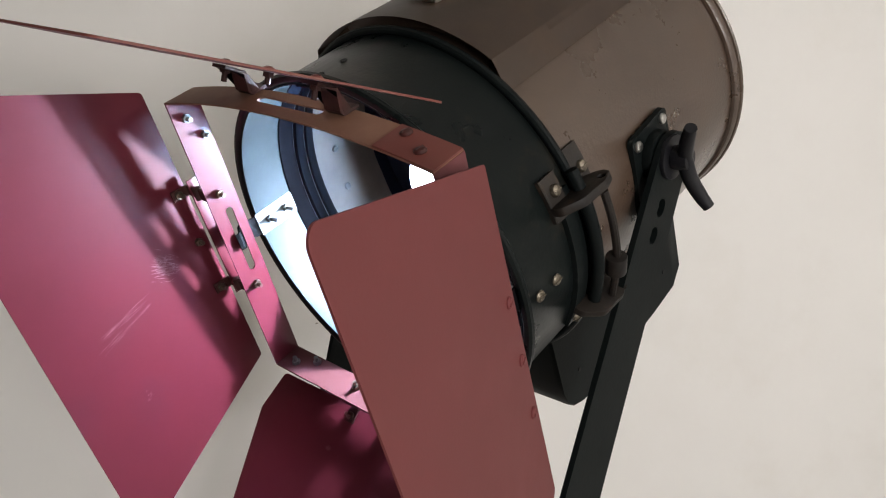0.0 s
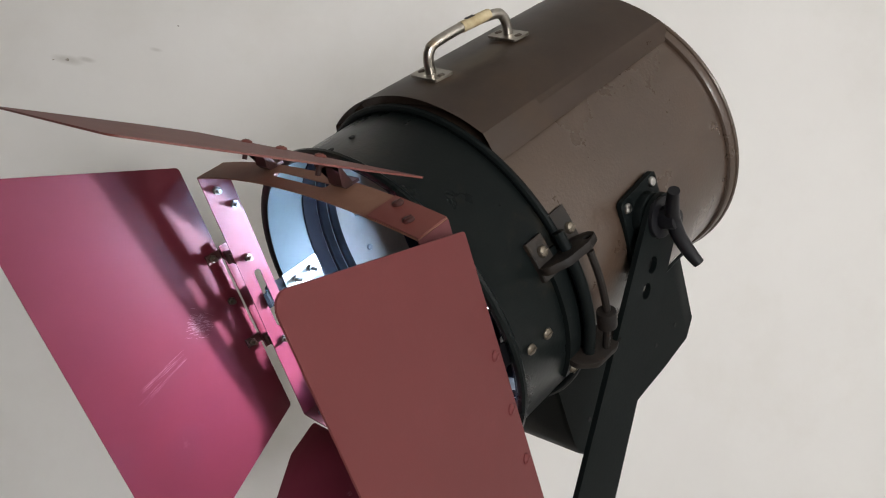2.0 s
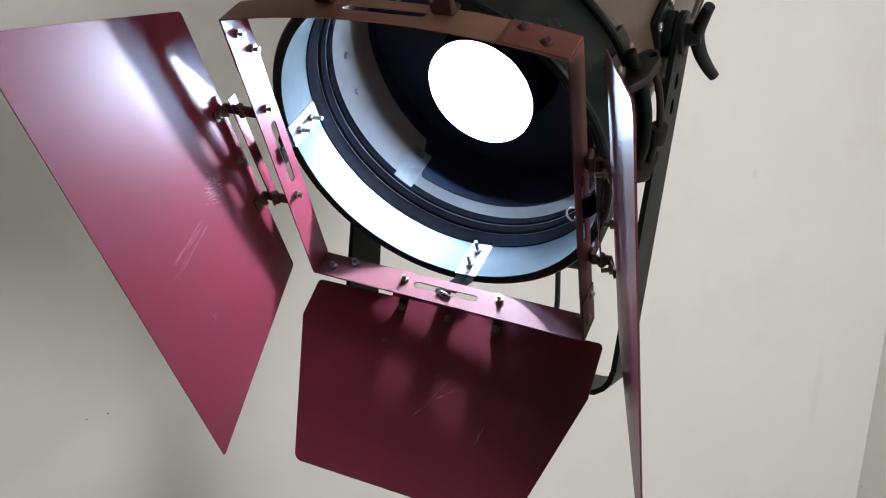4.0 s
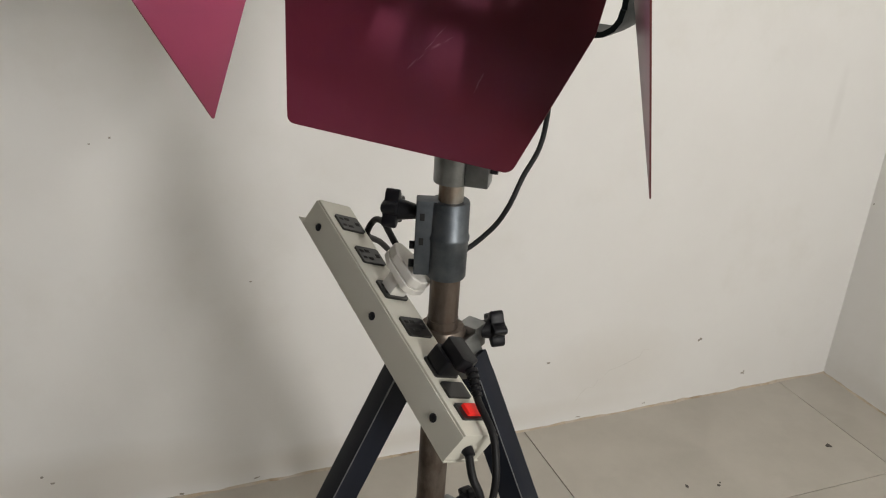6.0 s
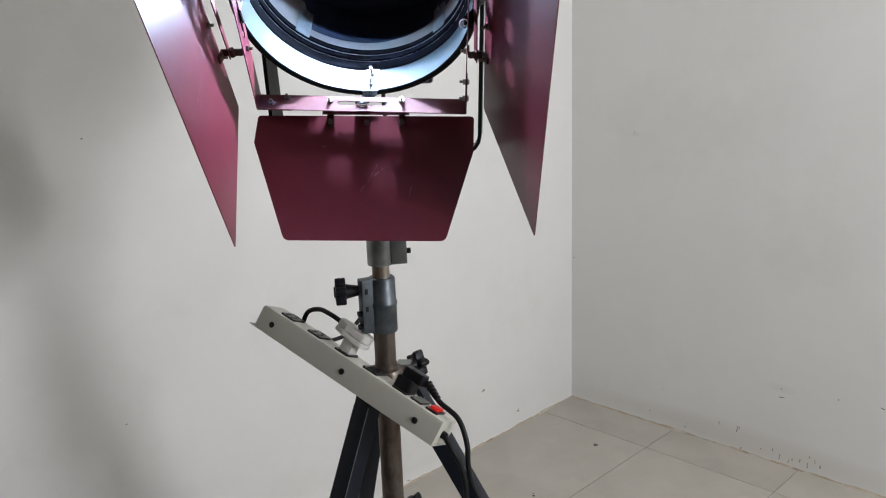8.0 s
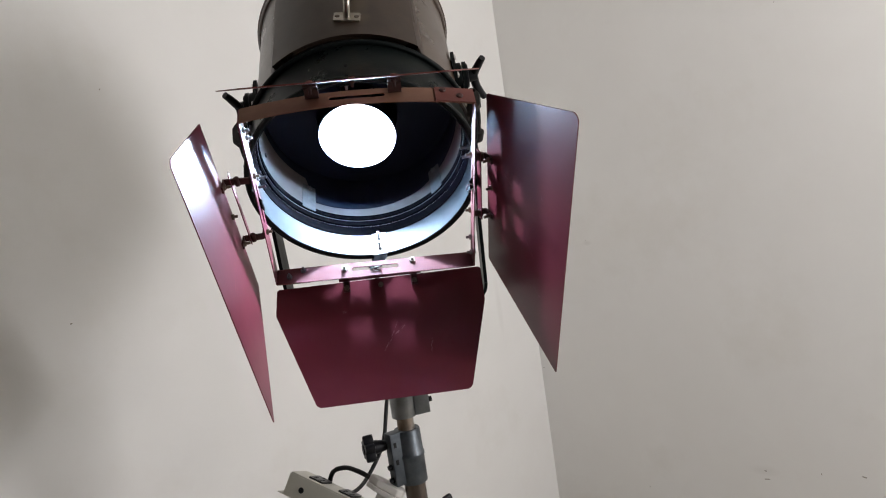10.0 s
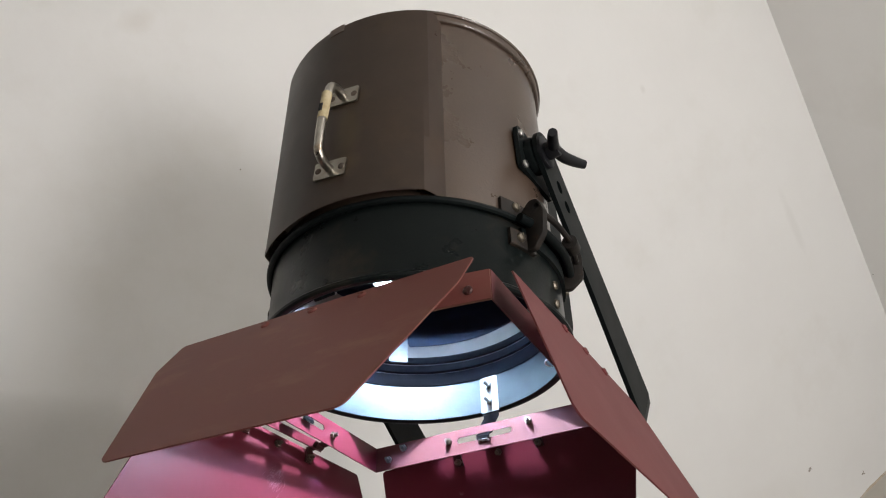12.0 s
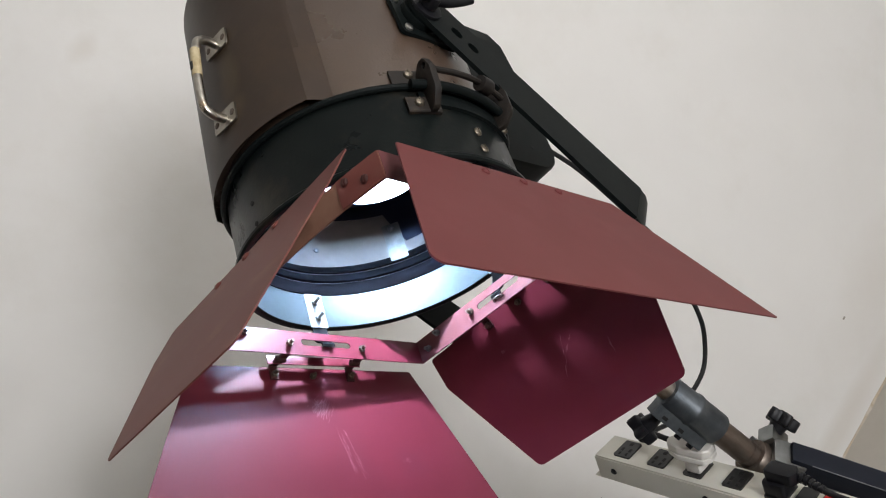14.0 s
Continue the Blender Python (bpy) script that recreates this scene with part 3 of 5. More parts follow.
def build_latch(head, side):
    """The cast clamp at the side: a curved strip between two ears, the wire's thick end and a bolt across, a pad on each half."""
    s = 1 if side > 0 else -1

    def at(a, r, y):
        return radial(r, a * s, y)

    bm = bmesh.new()
    lathe(bm, [(0.1895, -0.158), (0.1955, -0.157), (0.1955, -0.139), (0.1895, -0.138)], 18, 73 * s, 121 * s)
    latch = part("latch", bm, M_BLACK, head, "black cast clamp worn to rust at the ears")
    ears = ((76.5, [(0.188, -0.168), (0.205, -0.171), (0.221, -0.154), (0.224, -0.122), (0.217, -0.103), (0.204, -0.099), (0.188, -0.112)], (0.2135, -0.1130)),
            (113.0, [(0.188, -0.156), (0.204, -0.157), (0.221, -0.140), (0.222, -0.108), (0.214, -0.088), (0.203, -0.085), (0.188, -0.100)], (0.2145, -0.1000)))
    for a, outline, hole in ears:
        m = axes((0, 0, 0), radial(1, a * s, 0), (0, 1, 0))
        bm = bmesh.new()
        plate(bm, rounded(outline, [0.002, 0.010, 0.014, 0.012, 0.010, 0.010, 0.002], 6), 0.0085, m, [circle2(*hole, 0.0042, n=14)])
        es = [e for e in bm.edges if len(e.link_faces) == 2 and e.calc_face_angle(0) > radians(60)]
        bmesh.ops.bevel(bm, geom=es, offset=0.0012, segments=2, profile=0.6, affect="EDGES")
        part("ear", bm, M_RUSTBLACK, latch, "cast ear with rubbed rusty top")
    bm = bmesh.new()
    sweep(bm, [at(a, 0.2035, -0.134) for a in (70, 78, 86, 94, 102, 112)], 0.0062, 12, 4)
    part("rod", bm, M_BLACK, latch, "thick black rod")
    bm = bmesh.new()
    sweep(bm, [at(a, 0.2135, -0.117) for a in (79, 86, 93, 101, 112)], 0.0040, 10, 3)
    part("bolt", bm, M_RUSTBLACK, latch, "long clamp bolt")
    bm = bmesh.new()
    cyl(bm, at(98.0, 0.2135, -0.118), at(103.5, 0.2135, -0.118), 0.0105, seg=18, bevel=0.002)
    part("nut", bm, M_RUSTBLACK, latch, "round worn nut")
    # sheet pads with their screws
    for y0, y1, a0, a1, r, sa, sy in ((-0.169, -0.146, 67.5, 80, 0.1905, 72.0, -0.1565), (-0.122, -0.099, 65.5, 79, 0.1855, 72.5, -0.1075)):
        bm = bmesh.new()
        lathe(bm, [(r, y0), (r + 0.0045, y0), (r + 0.0055, y0 + 0.001), (r + 0.0055, y1 - 0.001), (r + 0.0045, y1), (r, y1)], 6, a0 * s, a1 * s)
        part("pad", bm, M_RUSTPAD, latch, "black pad rubbed to brown rust")
        bm = bmesh.new()
        screw(bm, at(sa, r + 0.0055, sy), radial(1, sa * s, 0), 0.0062, 0.0045)
        part("latch_screw", bm, M_BRASS, latch, "slotted brass screw")
    bm = bmesh.new()
    screw(bm, at(118.5, 0.1905, -0.147), radial(1, 118.5 * s, 0), 0.0062, 0.009)
    part("latch_screw", bm, M_BRASS, latch, "slotted brass screw")


def shift_parts(objs, m):
    for o in objs:
        o.data.transform(m)


def build_pivot(head, side):
    s = side
    bm = bmesh.new()
    out = rounded([(-0.072, 0.056), (-0.004, 0.062), (0.000, -0.028), (-0.03, -0.062), (-0.05, -0.062), (-0.074, -0.03)], 0.006, 4)
    m = axes((s * 0.1935, 0, 0), (0, 1, 0), (0, 0, 1))
    plate(bm, out, 0.006, m)
    pv = part("pivot_plate", bm, M_BLACK, head, "black pivot plate riveted to the drum")
    for y, z in ((-0.063, 0.046), (-0.014, 0.052), (-0.06, -0.028), (-0.014, -0.022)):
        bm = bmesh.new()
        screw(bm, (s * 0.1965, y, z), (s, 0, 0), 0.006, 0.004, False)
        part("rivet", bm, M_STEEL, pv)
    bm = bmesh.new()
    cyl(bm, (s * 0.195, -0.035, 0.022), (s * 0.2065, -0.035, 0.022), 0.026, seg=32, bevel=0.002)
    part("hub", bm, M_BLACK, pv)
    bm = bmesh.new()
    cyl(bm, (s * 0.2125, -0.035, 0.022), (s * 0.219, -0.035, 0.022), 0.023, seg=32, bevel=0.002)
    cyl(bm, (s * 0.219, -0.035, 0.022), (s * 0.236, -0.035, 0.022), 0.013, 0.011, seg=24, bevel=0.002)
    sweep(bm, [(s * 0.2465, -0.047, 0.064), (s * 0.240, -0.043, 0.050), (s * 0.232, -0.037, 0.030), (s * 0.230, -0.035, 0.018), (s * 0.233, -0.034, -0.002),
               (s * 0.241, -0.032, -0.022), (s * 0.248, -0.031, -0.034)], lambda t: 0.0062 + 0.002 * math.sin(math.pi * t), 12, 5)
    part("wing_knob", bm, M_KNOB, pv, "black plastic wing knob")
    shift_parts([pv, *pv.children], pose(-0.007 * s, 0.040, -0.014))


def build_yoke(head):
    """A flat bar bent into a U, standing upright on the stand's top, its arms pierced by two oval holes."""
    bm = bmesh.new()
    T = 0.0065
    lean = (0.2045 - 0.188) / 0.385
    for s in (1, -1):
        out = [(0.0305 * math.cos(radians(a)), 0.39 + 0.0305 * math.sin(radians(a))) for a in range(0, 181, 15)] + [(-0.038, 0.0), (0.038, 0.0)]
        m = axes((s * 0.188, 0.003, 1.435), (0, 1, -0.01), (s * lean, 0, 1))
        plate(bm, out, T, m, holes=[circle2(0, 0.341, 0.0075, 0.010, 16), circle2(0, 0.312, 0.007, 0.0095, 16), circle2(0, 0.391, 0.008, n=16)])
    path = [(0.188, 1.435)]
    path += [(0.158 + 0.030 * math.cos(radians(a)), 1.435 + 0.030 * math.sin(radians(a))) for a in (-22, -45, -68, -90)]
    path += [(0.08, 1.405), (0, 1.405)]
    path = path + [(-x, z) for x, z in reversed(path[:-1])]
    rows = []
    for i, (x, z) in enumerate(path):
        a, b = path[max(i - 1, 0)], path[min(i + 1, len(path) - 1)]
        t = Vector((b[0] - a[0], b[1] - a[1])).normalized()
        n = Vector((t.y, -t.x)) * T / 2
        rows.append([bm.verts.new((x + sx * n.x, sy * 0.038, z + sx * n.y)) for sx, sy in ((1, -1), (1, 1), (-1, 1), (-1, -1))])
    for p, q in zip(rows, rows[1:]):
        for k in range(4):
            bm.faces.new((p[k], p[(k + 1) % 4], q[(k + 1) % 4], q[k]))
    bm.transform(YOKE)
    yoke = part("yoke", bm, M_BLACK, head, "flat black steel yoke bar")
    bm = bmesh.new()
    cyl(bm, (0, -0.026, 1.34), (0, -0.026, 1.402), 0.016, seg=28)
    bm.transform(YOKE)
    part("spigot", bm, M_DULL, yoke, "steel spigot")
    bm = bmesh.new()
    cyl(bm, (0, -0.020, 1.4085), (0, -0.020, 1.418), 0.014, seg=6)
    bm.transform(YOKE)
    part("spigot_nut", bm, M_DULL, yoke)


def build_box(head):
    """A sheet box hung under the drum, its top cut to the drum's curve."""
    bm = bmesh.new()
    W = 0.094
    arc = [(W * math.cos(radians(a)), -math.sqrt(0.1860 ** 2 - (W * math.cos(radians(a))) ** 2)) for a in range(0, 181, 15)]
    rows = []
    for y, bot, w, hang in ((-0.107, -0.255, W - 0.004, 0), (-0.106, -0.276, W, 0), (-0.101, -0.293, W, 0), (-0.090, -0.305, W, 0), (-0.073, -0.312, W, 0), (-0.010, -0.312, W, 0),
                            (0.004, -0.312, W, 0.176), (0.100, -0.308, W, 0.173), (0.160, -0.302, W, 0.170), (0.182, -0.281, W, 0.170), (0.188, -0.245, W - 0.004, 0.170)):
        sec = [(-w, bot + 0.004), (-w + 0.004, bot), (w - 0.004, bot), (w, bot + 0.004)] + [(x * w / W, min(z, -hang)) for x, z in arc]
        rows.append([bm.verts.new((x, y, z)) for x, z in sec])
    n = len(rows[0])
    for p, q in zip(rows, rows[1:]):
        for k in range(n):
            bm.faces.new((p[k], p[(k + 1) % n], q[(k + 1) % n], q[k]))
    bm.faces.new(list(reversed(rows[0])))
    bm.faces.new(rows[-1])
    bx = part("base_box", bm, M_BLACK, head, "black sheet-metal box under the drum")
    for s in (1, -1):
        bm = bmesh.new()
        sweep(bm, [(s * 0.0945, 0.004, -0.177), (s * 0.0945, 0.100, -0.174), (s * 0.0945, 0.160, -0.171), (s * 0.0945, 0.186, -0.171)], 0.0035, 8, 3)
        part("rolled_edge", bm, M_BLACK, bx)
    for y in (-0.07, 0.03, 0.09, 0.14):
        bm = bmesh.new()
        cyl(bm, (0.0932, y, -0.26), (0.0948, y, -0.26), 0.003, seg=10)
        part("vent_hole", bm, M_HOLE, bx)


def build_handle(head):
    bm = bmesh.new()
    f, b = Vector((0.0125, -0.0725, 0.2062)), Vector((0.0230, 0.0465, 0.2026))
    d = (b - f).normalized()
    up = Vector((0.125, 0, 1)).normalized()
    sweep(bm, [f + up * 0.002, f + up * 0.015, f + up * 0.025 + d * 0.004, f + up * 0.031 + d * 0.015, (f + b) / 2 + up * 0.034,
               b + up * 0.031 - d * 0.015, b + up * 0.025 - d * 0.004, b + up * 0.015, b + up * 0.002], 0.0058, 14, 5)
    h = part("carry_handle", bm, M_CHROME, head, "worn chrome grab handle with an old paper label")
    for p in (f, b):
        bm = bmesh.new()
        m = axes(p + up * 0.0008, d, up.cross(d))
        plate(bm, rounded([(-0.013, -0.022), (0.013, -0.022), (0.013, 0.022), (-0.013, 0.022)], 0.003, 3), 0.003, m)
        ft = part("foot", bm, M_CHROME, h, "stained chrome foot plate")
        for q in (-0.016, 0.016):
            bm = bmesh.new()
            screw(bm, m @ Vector((0, q, 0.0014)), up, 0.0045, 0.0012)
            part("foot_screw", bm, M_RUST, h)
    bm = bmesh.new()
    c = (f + b) / 2 + up * 0.0338
    cyl(bm, c - d * 0.006, c + d * 0.036, 0.0064, seg=16)
    lb = part("label_tape", bm, M_TAPE, h, "yellowed paper tape")
    bm = bmesh.new()
    box(bm, (0, 0, 0), (0.012, 0.005, 0.0006), m=axes(c + d * 0.010 + Vector((0.0, -0.001, 0.0066)), d, up.cross(d)))
    part("label_mark", bm, M_KNOB, h, "dark bar of unreadable print")


M_REDHINGE = mat("grimy_maroon_steel", (0.055, 0.016, 0.014), 0.5, color2=(0.03, 0.014, 0.012), scale=40, mix=1.0, bump=0.05, spec=0.3)
BAND_BOW = (0.017, 0.0, 0.0, 0.0)     # the top band is bowed outwards
FRAME = pose(0.002, 0, -0.008) @ pose(0, 0, 0, 0, 4.3, 0)


def strap(bm, pts, side, w, t):
    """A flat strip of width w along side, bent through the points."""
    rows = []
    side = Vector(side).normalized()
    for i, p in enumerate(pts):
        d = (Vector(pts[min(i + 1, len(pts) - 1)]) - Vector(pts[max(i - 1, 0)])).normalized()
        n = d.cross(side).normalized() * t / 2
        rows.append([bm.verts.new(Vector(p) + n * a + side * b * w / 2) for a, b in ((1, 1), (1, -1), (-1, -1), (-1, 1))])
    for p, q in zip(rows, rows[1:]):
        for k in range(4):
            bm.faces.new((p[k], p[(k + 1) % 4], q[(k + 1) % 4], q[k]))
    bm.faces.new(list(reversed(rows[0])))
    bm.faces.new(rows[-1])


def build_door_frame(head):
    """Four slotted bands round the mouth, lapped and screwed at the corners."""
    H, T, Y0, Y1 = 0.178, 0.0016, -0.292, -0.256
    for k, nm in enumerate(("top", "right", "bottom", "left")):
        bm = bmesh.new()
        m = FRAME @ pose(0, 0, 0, 0, 90 * k, 0)
        mm = m @ axes((0, 0, H), (1, 0, 0), (0, 1, 0))
        bow = BAND_BOW[k]

        def bent(v, bow=bow):
            return Vector((v.x, v.y, v.z + bow * (1 - (v.x / H) ** 2)))

        n = 16
        edge = [-H + 2 * H * q / n for q in range(n + 1)]
        plate(bm, [(x, Y0) for x in edge] + [(x, Y1) for x in reversed(edge)], T, mm, holes=[slot2(0.0, -0.272, 0.085, 0.009)], bend=bent)
        band = part("frame_band", bm, (M_BANDDUST, M_REDGLOSS, M_REDGLOSS, M_BANDRED)[k], head, "maroon slotted frame band")
        # the neighbour's end folded over and lapped on the outside
        bm = bmesh.new()
        edge = [H - 0.060 * q / 4 for q in range(5)]
        plate(bm, [(x, Y0 + 0.0005) for x in edge] + [(x, Y1 - 0.0005) for x in reversed(edge)], T, mm @ pose(0, 0, T), bend=bent)
        part("lapped_end", bm, (M_REDDUST, M_REDGLOSS, M_REDGLOSS, M_BANDRED)[k], band)
        for x, y in ((H - 0.023, -0.278), (H - 0.048, -0.265)):
            bm = bmesh.new()
            screw(bm, m @ Vector((x, y, H + 1.5 * T + bow * (1 - (x / H) ** 2))), (m.to_3x3() @ Vector((0, 0, 1))), 0.0055, 0.003)
            bolt(bm, m @ Vector((x, y, H - T / 2 + bow * (1 - (x / H) ** 2))), (m.to_3x3() @ Vector((0, 0, -1))), 0.010)
            part("band_screw", bm, M_DULL if k else M_REDHINGE, band)
        # folded clip that holds the band to the ring
        bm = bmesh.new()
        c = pose(0, 0, 0, 0, 90 * k, 0)
        plate(bm, rounded([(-0.014, -0.239), (0.014, -0.239), (0.014, -0.184), (-0.014, -0.184)], [0.001, 0.001, 0.003, 0.003], 3), 0.0016, c @ axes((0, 0, 0.1865), (1, 0, 0), (0, 1, 0)))
        clip = part("frame_clip", bm, M_CLIP if k else M_BLACK, head, "bent steel clip")
        for y in (-0.198, -0.223):
            bm = bmesh.new()
            bolt(bm, c @ Vector((0, y, 0.1855)), c.to_3x3() @ Vector((0, 0, -1)), 0.017)
            part("clip_bolt", bm, M_DULL, clip)
        if k == 0:
            continue
        # its tongue runs on under the band and curls up through the slot
        bm = bmesh.new()
        tongue = [c @ Vector(p) for p in ((0, -0.236, 0.1878), (0, -0.246, 0.1888))]
        tongue += [m @ Vector(p) for p in ((0, -0.256, 0.1868), (0, -0.2650, 0.1830), (0, -0.2690, 0.1795), (0, -0.2715, 0.1755), (0, -0.2750, 0.1725), (0, -0.2785, 0.1732))]
        strap(bm, tongue[:6], c.to_3x3() @ Vector((1, 0, 0)), 0.024, 0.002)
        strap(bm, tongue[5:], c.to_3x3() @ Vector((1, 0, 0)), 0.020, 0.002)
        part("clip_fold", bm, M_TAB, clip, "black tongue of the clip")
        if k in (1, 2):
            bm = bmesh.new()
            sweep(bm, [m @ Vector((0.0075 * math.cos(q) - 0.002, -0.2790 - 0.0008 * q, 0.1715 + 0.0065 * math.sin(q))) for q in [0.7 * j for j in range(10)]], 0.0010, 6, 3)
            part("spring_wire", bm, M_STEEL, clip, "bright bent safety wire")


def build_door(head, band, name_label, hinge_a, hinge_b, rest, rest_r, material, hub, scratches=()):
    """One leaf: hinge corners a and b, the further corners from b round to a; hub is a point on its inner side."""
    a, b = Vector(hinge_a), Vector(hinge_b)
    x = (b - a).normalized()
    far = sum((Vector(p) for p in rest), Vector()) / len(rest) - (a + b) / 2
    m = axes((a + b) / 2, x, far)
    inv = m.inverted()
    out = [inv @ Vector(p) for p in (a, b, *rest)]
    out = rounded([(p.x, p.y) for p in out], [0.006, 0.006, *rest_r], 6)
    bm = bmesh.new()
    plate(bm, out, 0.0016, m)
    inner = m.to_3x3() @ Vector((0, 0, 1))
    sg = 1 if inner.dot(Vector(hub) - m.translation) > 0 else -1
    bmesh.ops.recalc_face_normals(bm, faces=bm.faces)
    for fc in bm.faces:
        if fc.normal.dot(inner) * sg < 0.5:
            fc.material_index = 1
    outer = M_REDOUT if material is M_RED else material
    leaf = part("barn_door", bm, [M_RED, outer], head, name_label)
    bandm = FRAME @ pose(0, 0, 0, 0, 90 * band, 0)
    bi = bandm.inverted()
    for t in (-0.062, 0.062):
        # hinge: a folded strap from the band to the leaf
        bm = bmesh.new()
        e = m @ Vector((t, 0.0, sg * 0.003))
        f = m @ Vector((t, 0.020, sg * 0.003))
        q = bi @ e
        ym = max(-0.284, min(-0.266, q.y))
        up = BAND_BOW[band] * (1 - (q.x / 0.178) ** 2)
        p0 = bandm @ Vector((q.x, ym + 0.016, 0.1805 + up))
        p1 = bandm @ Vector((q.x, ym, 0.1808 + up))
        p2 = bandm @ Vector((q.x, ym - 0.002, 0.184 + up))
        w = 0.020 if material is M_REDDUST else 0.012
        strap(bm, [p0, p1, p2, p2.lerp(e, 0.5), e - (e - p2).normalized() * 0.002, f], x, w, 0.003)
        if band:
            cyl(bm, p2.lerp(e, 0.45) - x * w * 0.62, p2.lerp(e, 0.45) + x * w * 0.62, 0.0046, seg=14, bevel=0.001)
        else:
            # a pressed wedge between band and leaf
            ends = [[bm.verts.new(q + x * sd * w / 2) for q in (p0.lerp(p1, 0.45), p1, e, f.lerp(e, 0.1), p0.lerp(f, 0.55))] for sd in (-1, 1)]
            bm.faces.new(ends[0])
            bm.faces.new(list(reversed(ends[1])))
            for j in range(5):
                bm.faces.new((ends[0][j], ends[1][j], ends[1][(j + 1) % 5], ends[0][(j + 1) % 5]))
        part("hinge", bm, M_REDHINGE, leaf, "small folded strap hinge")
        bm = bmesh.new()
        bolt(bm, m @ Vector((t, 0.013, sg * 0.004)), inner * sg, 0.012)
        part("hinge_bolt", bm, M_BRASS if material is M_RED else M_REDHINGE, leaf)
        bm = bmesh.new()
        screw(bm, m @ Vector((t, 0.013, -sg * 0.0008)), inner * -sg, 0.0055, 0.003)
        part("painted_screw", bm, outer, leaf)
        bm = bmesh.new()
        inn = bandm.to_3x3() @ Vector((0, 0, -1))
        bolt(bm, bandm @ Vector((q.x, ym + 0.008, 0.177 + up)), inn, 0.010)
        part("band_bolt", bm, M_BRASS if material is M_RED else M_REDHINGE, leaf)
    if band:
        bm = bmesh.new()
        box(bm, (0, -0.003, sg * 0.015), (0.150, 0.013, 0.0016), 0.0004, m)
        part("hinge_bar", bm, material, leaf)
    bm = bmesh.new()
    screw(bm, m @ Vector((0, 0.013, -sg * 0.0008)), inner * -sg, 0.0055, 0.003)
    part("painted_screw", bm, outer, leaf)
    bm = bmesh.new()
    bolt(bm, m @ Vector((0, 0.013, sg * 0.0008)), inner * sg, 0.010)
    part("leaf_bolt", bm, M_BRASS if material is M_RED else M_REDHINGE, leaf)
    for (u0, v0, u1, v1, w) in scratches:
        # a bundle of fine broken lines along the way from 0 to 1, spread over the width w
        bm = bmesh.new()
        d = Vector((u1 - u0, v1 - v0))
        nn = Vector((-d.y, d.x)).normalized()
        for _ in range(max(4, int(w * 2600))):
            t0 = random.uniform(0, 0.8)
            t1 = min(1, t0 + random.uniform(0.12, 0.5))
            o0 = random.gauss(0, w * 0.3)
            o1 = o0 + random.gauss(0, w * 0.12)
            hw = random.uniform(0.00008, 0.00028)
            p, q = Vector((u0, v0)) + d * t0 + nn * o0, Vector((u0, v0)) + d * t1 + nn * o1
            c = (p + q) / 2 + nn * random.gauss(0, 0.0006)
            vs = [bm.verts.new(m @ Vector((v.x, v.y, sg * 0.0011))) for v in (p, c - nn * hw, q, c + nn * hw)]
            bm.faces.new(vs)
        part("scratch", bm, M_SCUFF, leaf, "fine pale scratches in the paint")
    return leaf


M_INNER = mat("dusty_inner_metal", (0.25, 0.228, 0.205), 0.5, color2=(0.175, 0.158, 0.145), scale=14, mix=0.9, spec=0.2)
M_RUSTBLACK = mat("black_cast_iron_worn", (0.010, 0.009, 0.009), 0.5, color2=(0.016, 0.012, 0.009), scale=22, mix=1.0, color3=(0.07, 0.036, 0.02),
                  scale3=30, lo3=0.60, hi3=0.78, bump=0.1, spec=0.2)

M_RUSTPAD = mat("rubbed_rusty_black", (0.012, 0.011, 0.010), 0.5, color2=(0.022, 0.016, 0.012), scale=30, mix=1.0, color3=(0.075, 0.048, 0.030),
                scale3=26, lo3=0.60, hi3=0.80, bump=0.1, spec=0.25)

spotlight = thing("studio_spotlight", HEAD, "lit brown and black studio spotlight with four maroon barn doors", "spotlight")
build_housing(spotlight)
build_front(spotlight)
for s in (1, -1):
    build_latch(spotlight, s)
    build_pivot(spotlight, s)
build_yoke(spotlight)
build_box(spotlight)
build_handle(spotlight)
build_door_frame(spotlight)
HUB = (0, -0.4, 0)
build_door(spotlight, 1, "maroon barn door leaf, outer face dull", (0.214, -0.261, 0.150), (0.198, -0.263, -0.214),
           [(0.280, -0.475, -0.306), (0.305, -0.477, 0.252)], [0.002, 0.010], M_RED, HUB, [(0.02, 0.11, 0.06, 0.15, 0.004), (-0.1, 0.16, -0.08, 0.162, 0.004), (-0.06, 0.05, -0.05, 0.08, 0.005), (0.12, 0.15, 0.13, 0.17, 0.005)])
build_door(spotlight, 3, "maroon barn door leaf, inner face lit and scratched", (-0.221, -0.290, -0.168), (-0.220, -0.284, 0.187),
           [(-0.205, -0.496, 0.285), (-0.213, -0.521, -0.263)], [0.010, 0.002], M_RED, HUB,
           [(-0.016, 0.045, 0.004, 0.080, 0.022), (-0.006, 0.048, 0.012, 0.072, 0.016), (0.010, 0.05, 0.002, 0.07, 0.010), (-0.02, 0.08, -0.03, 0.16, 0.006), (-0.025, 0.09, -0.045, 0.17, 0.005), (-0.12, 0.14, -0.125, 0.15, 0.006)])
build_door(spotlight, 0, "dusty maroon top barn door leaf", (-0.173, -0.264, 0.224), (0.201, -0.269, 0.202),
           [(0.199, -0.313, 0.233), (0.152, -0.460, 0.335), (-0.109, -0.454, 0.342), (-0.174, -0.310, 0.253)], [0.01, 0.012, 0.012, 0.01], M_REDDUST, HUB)
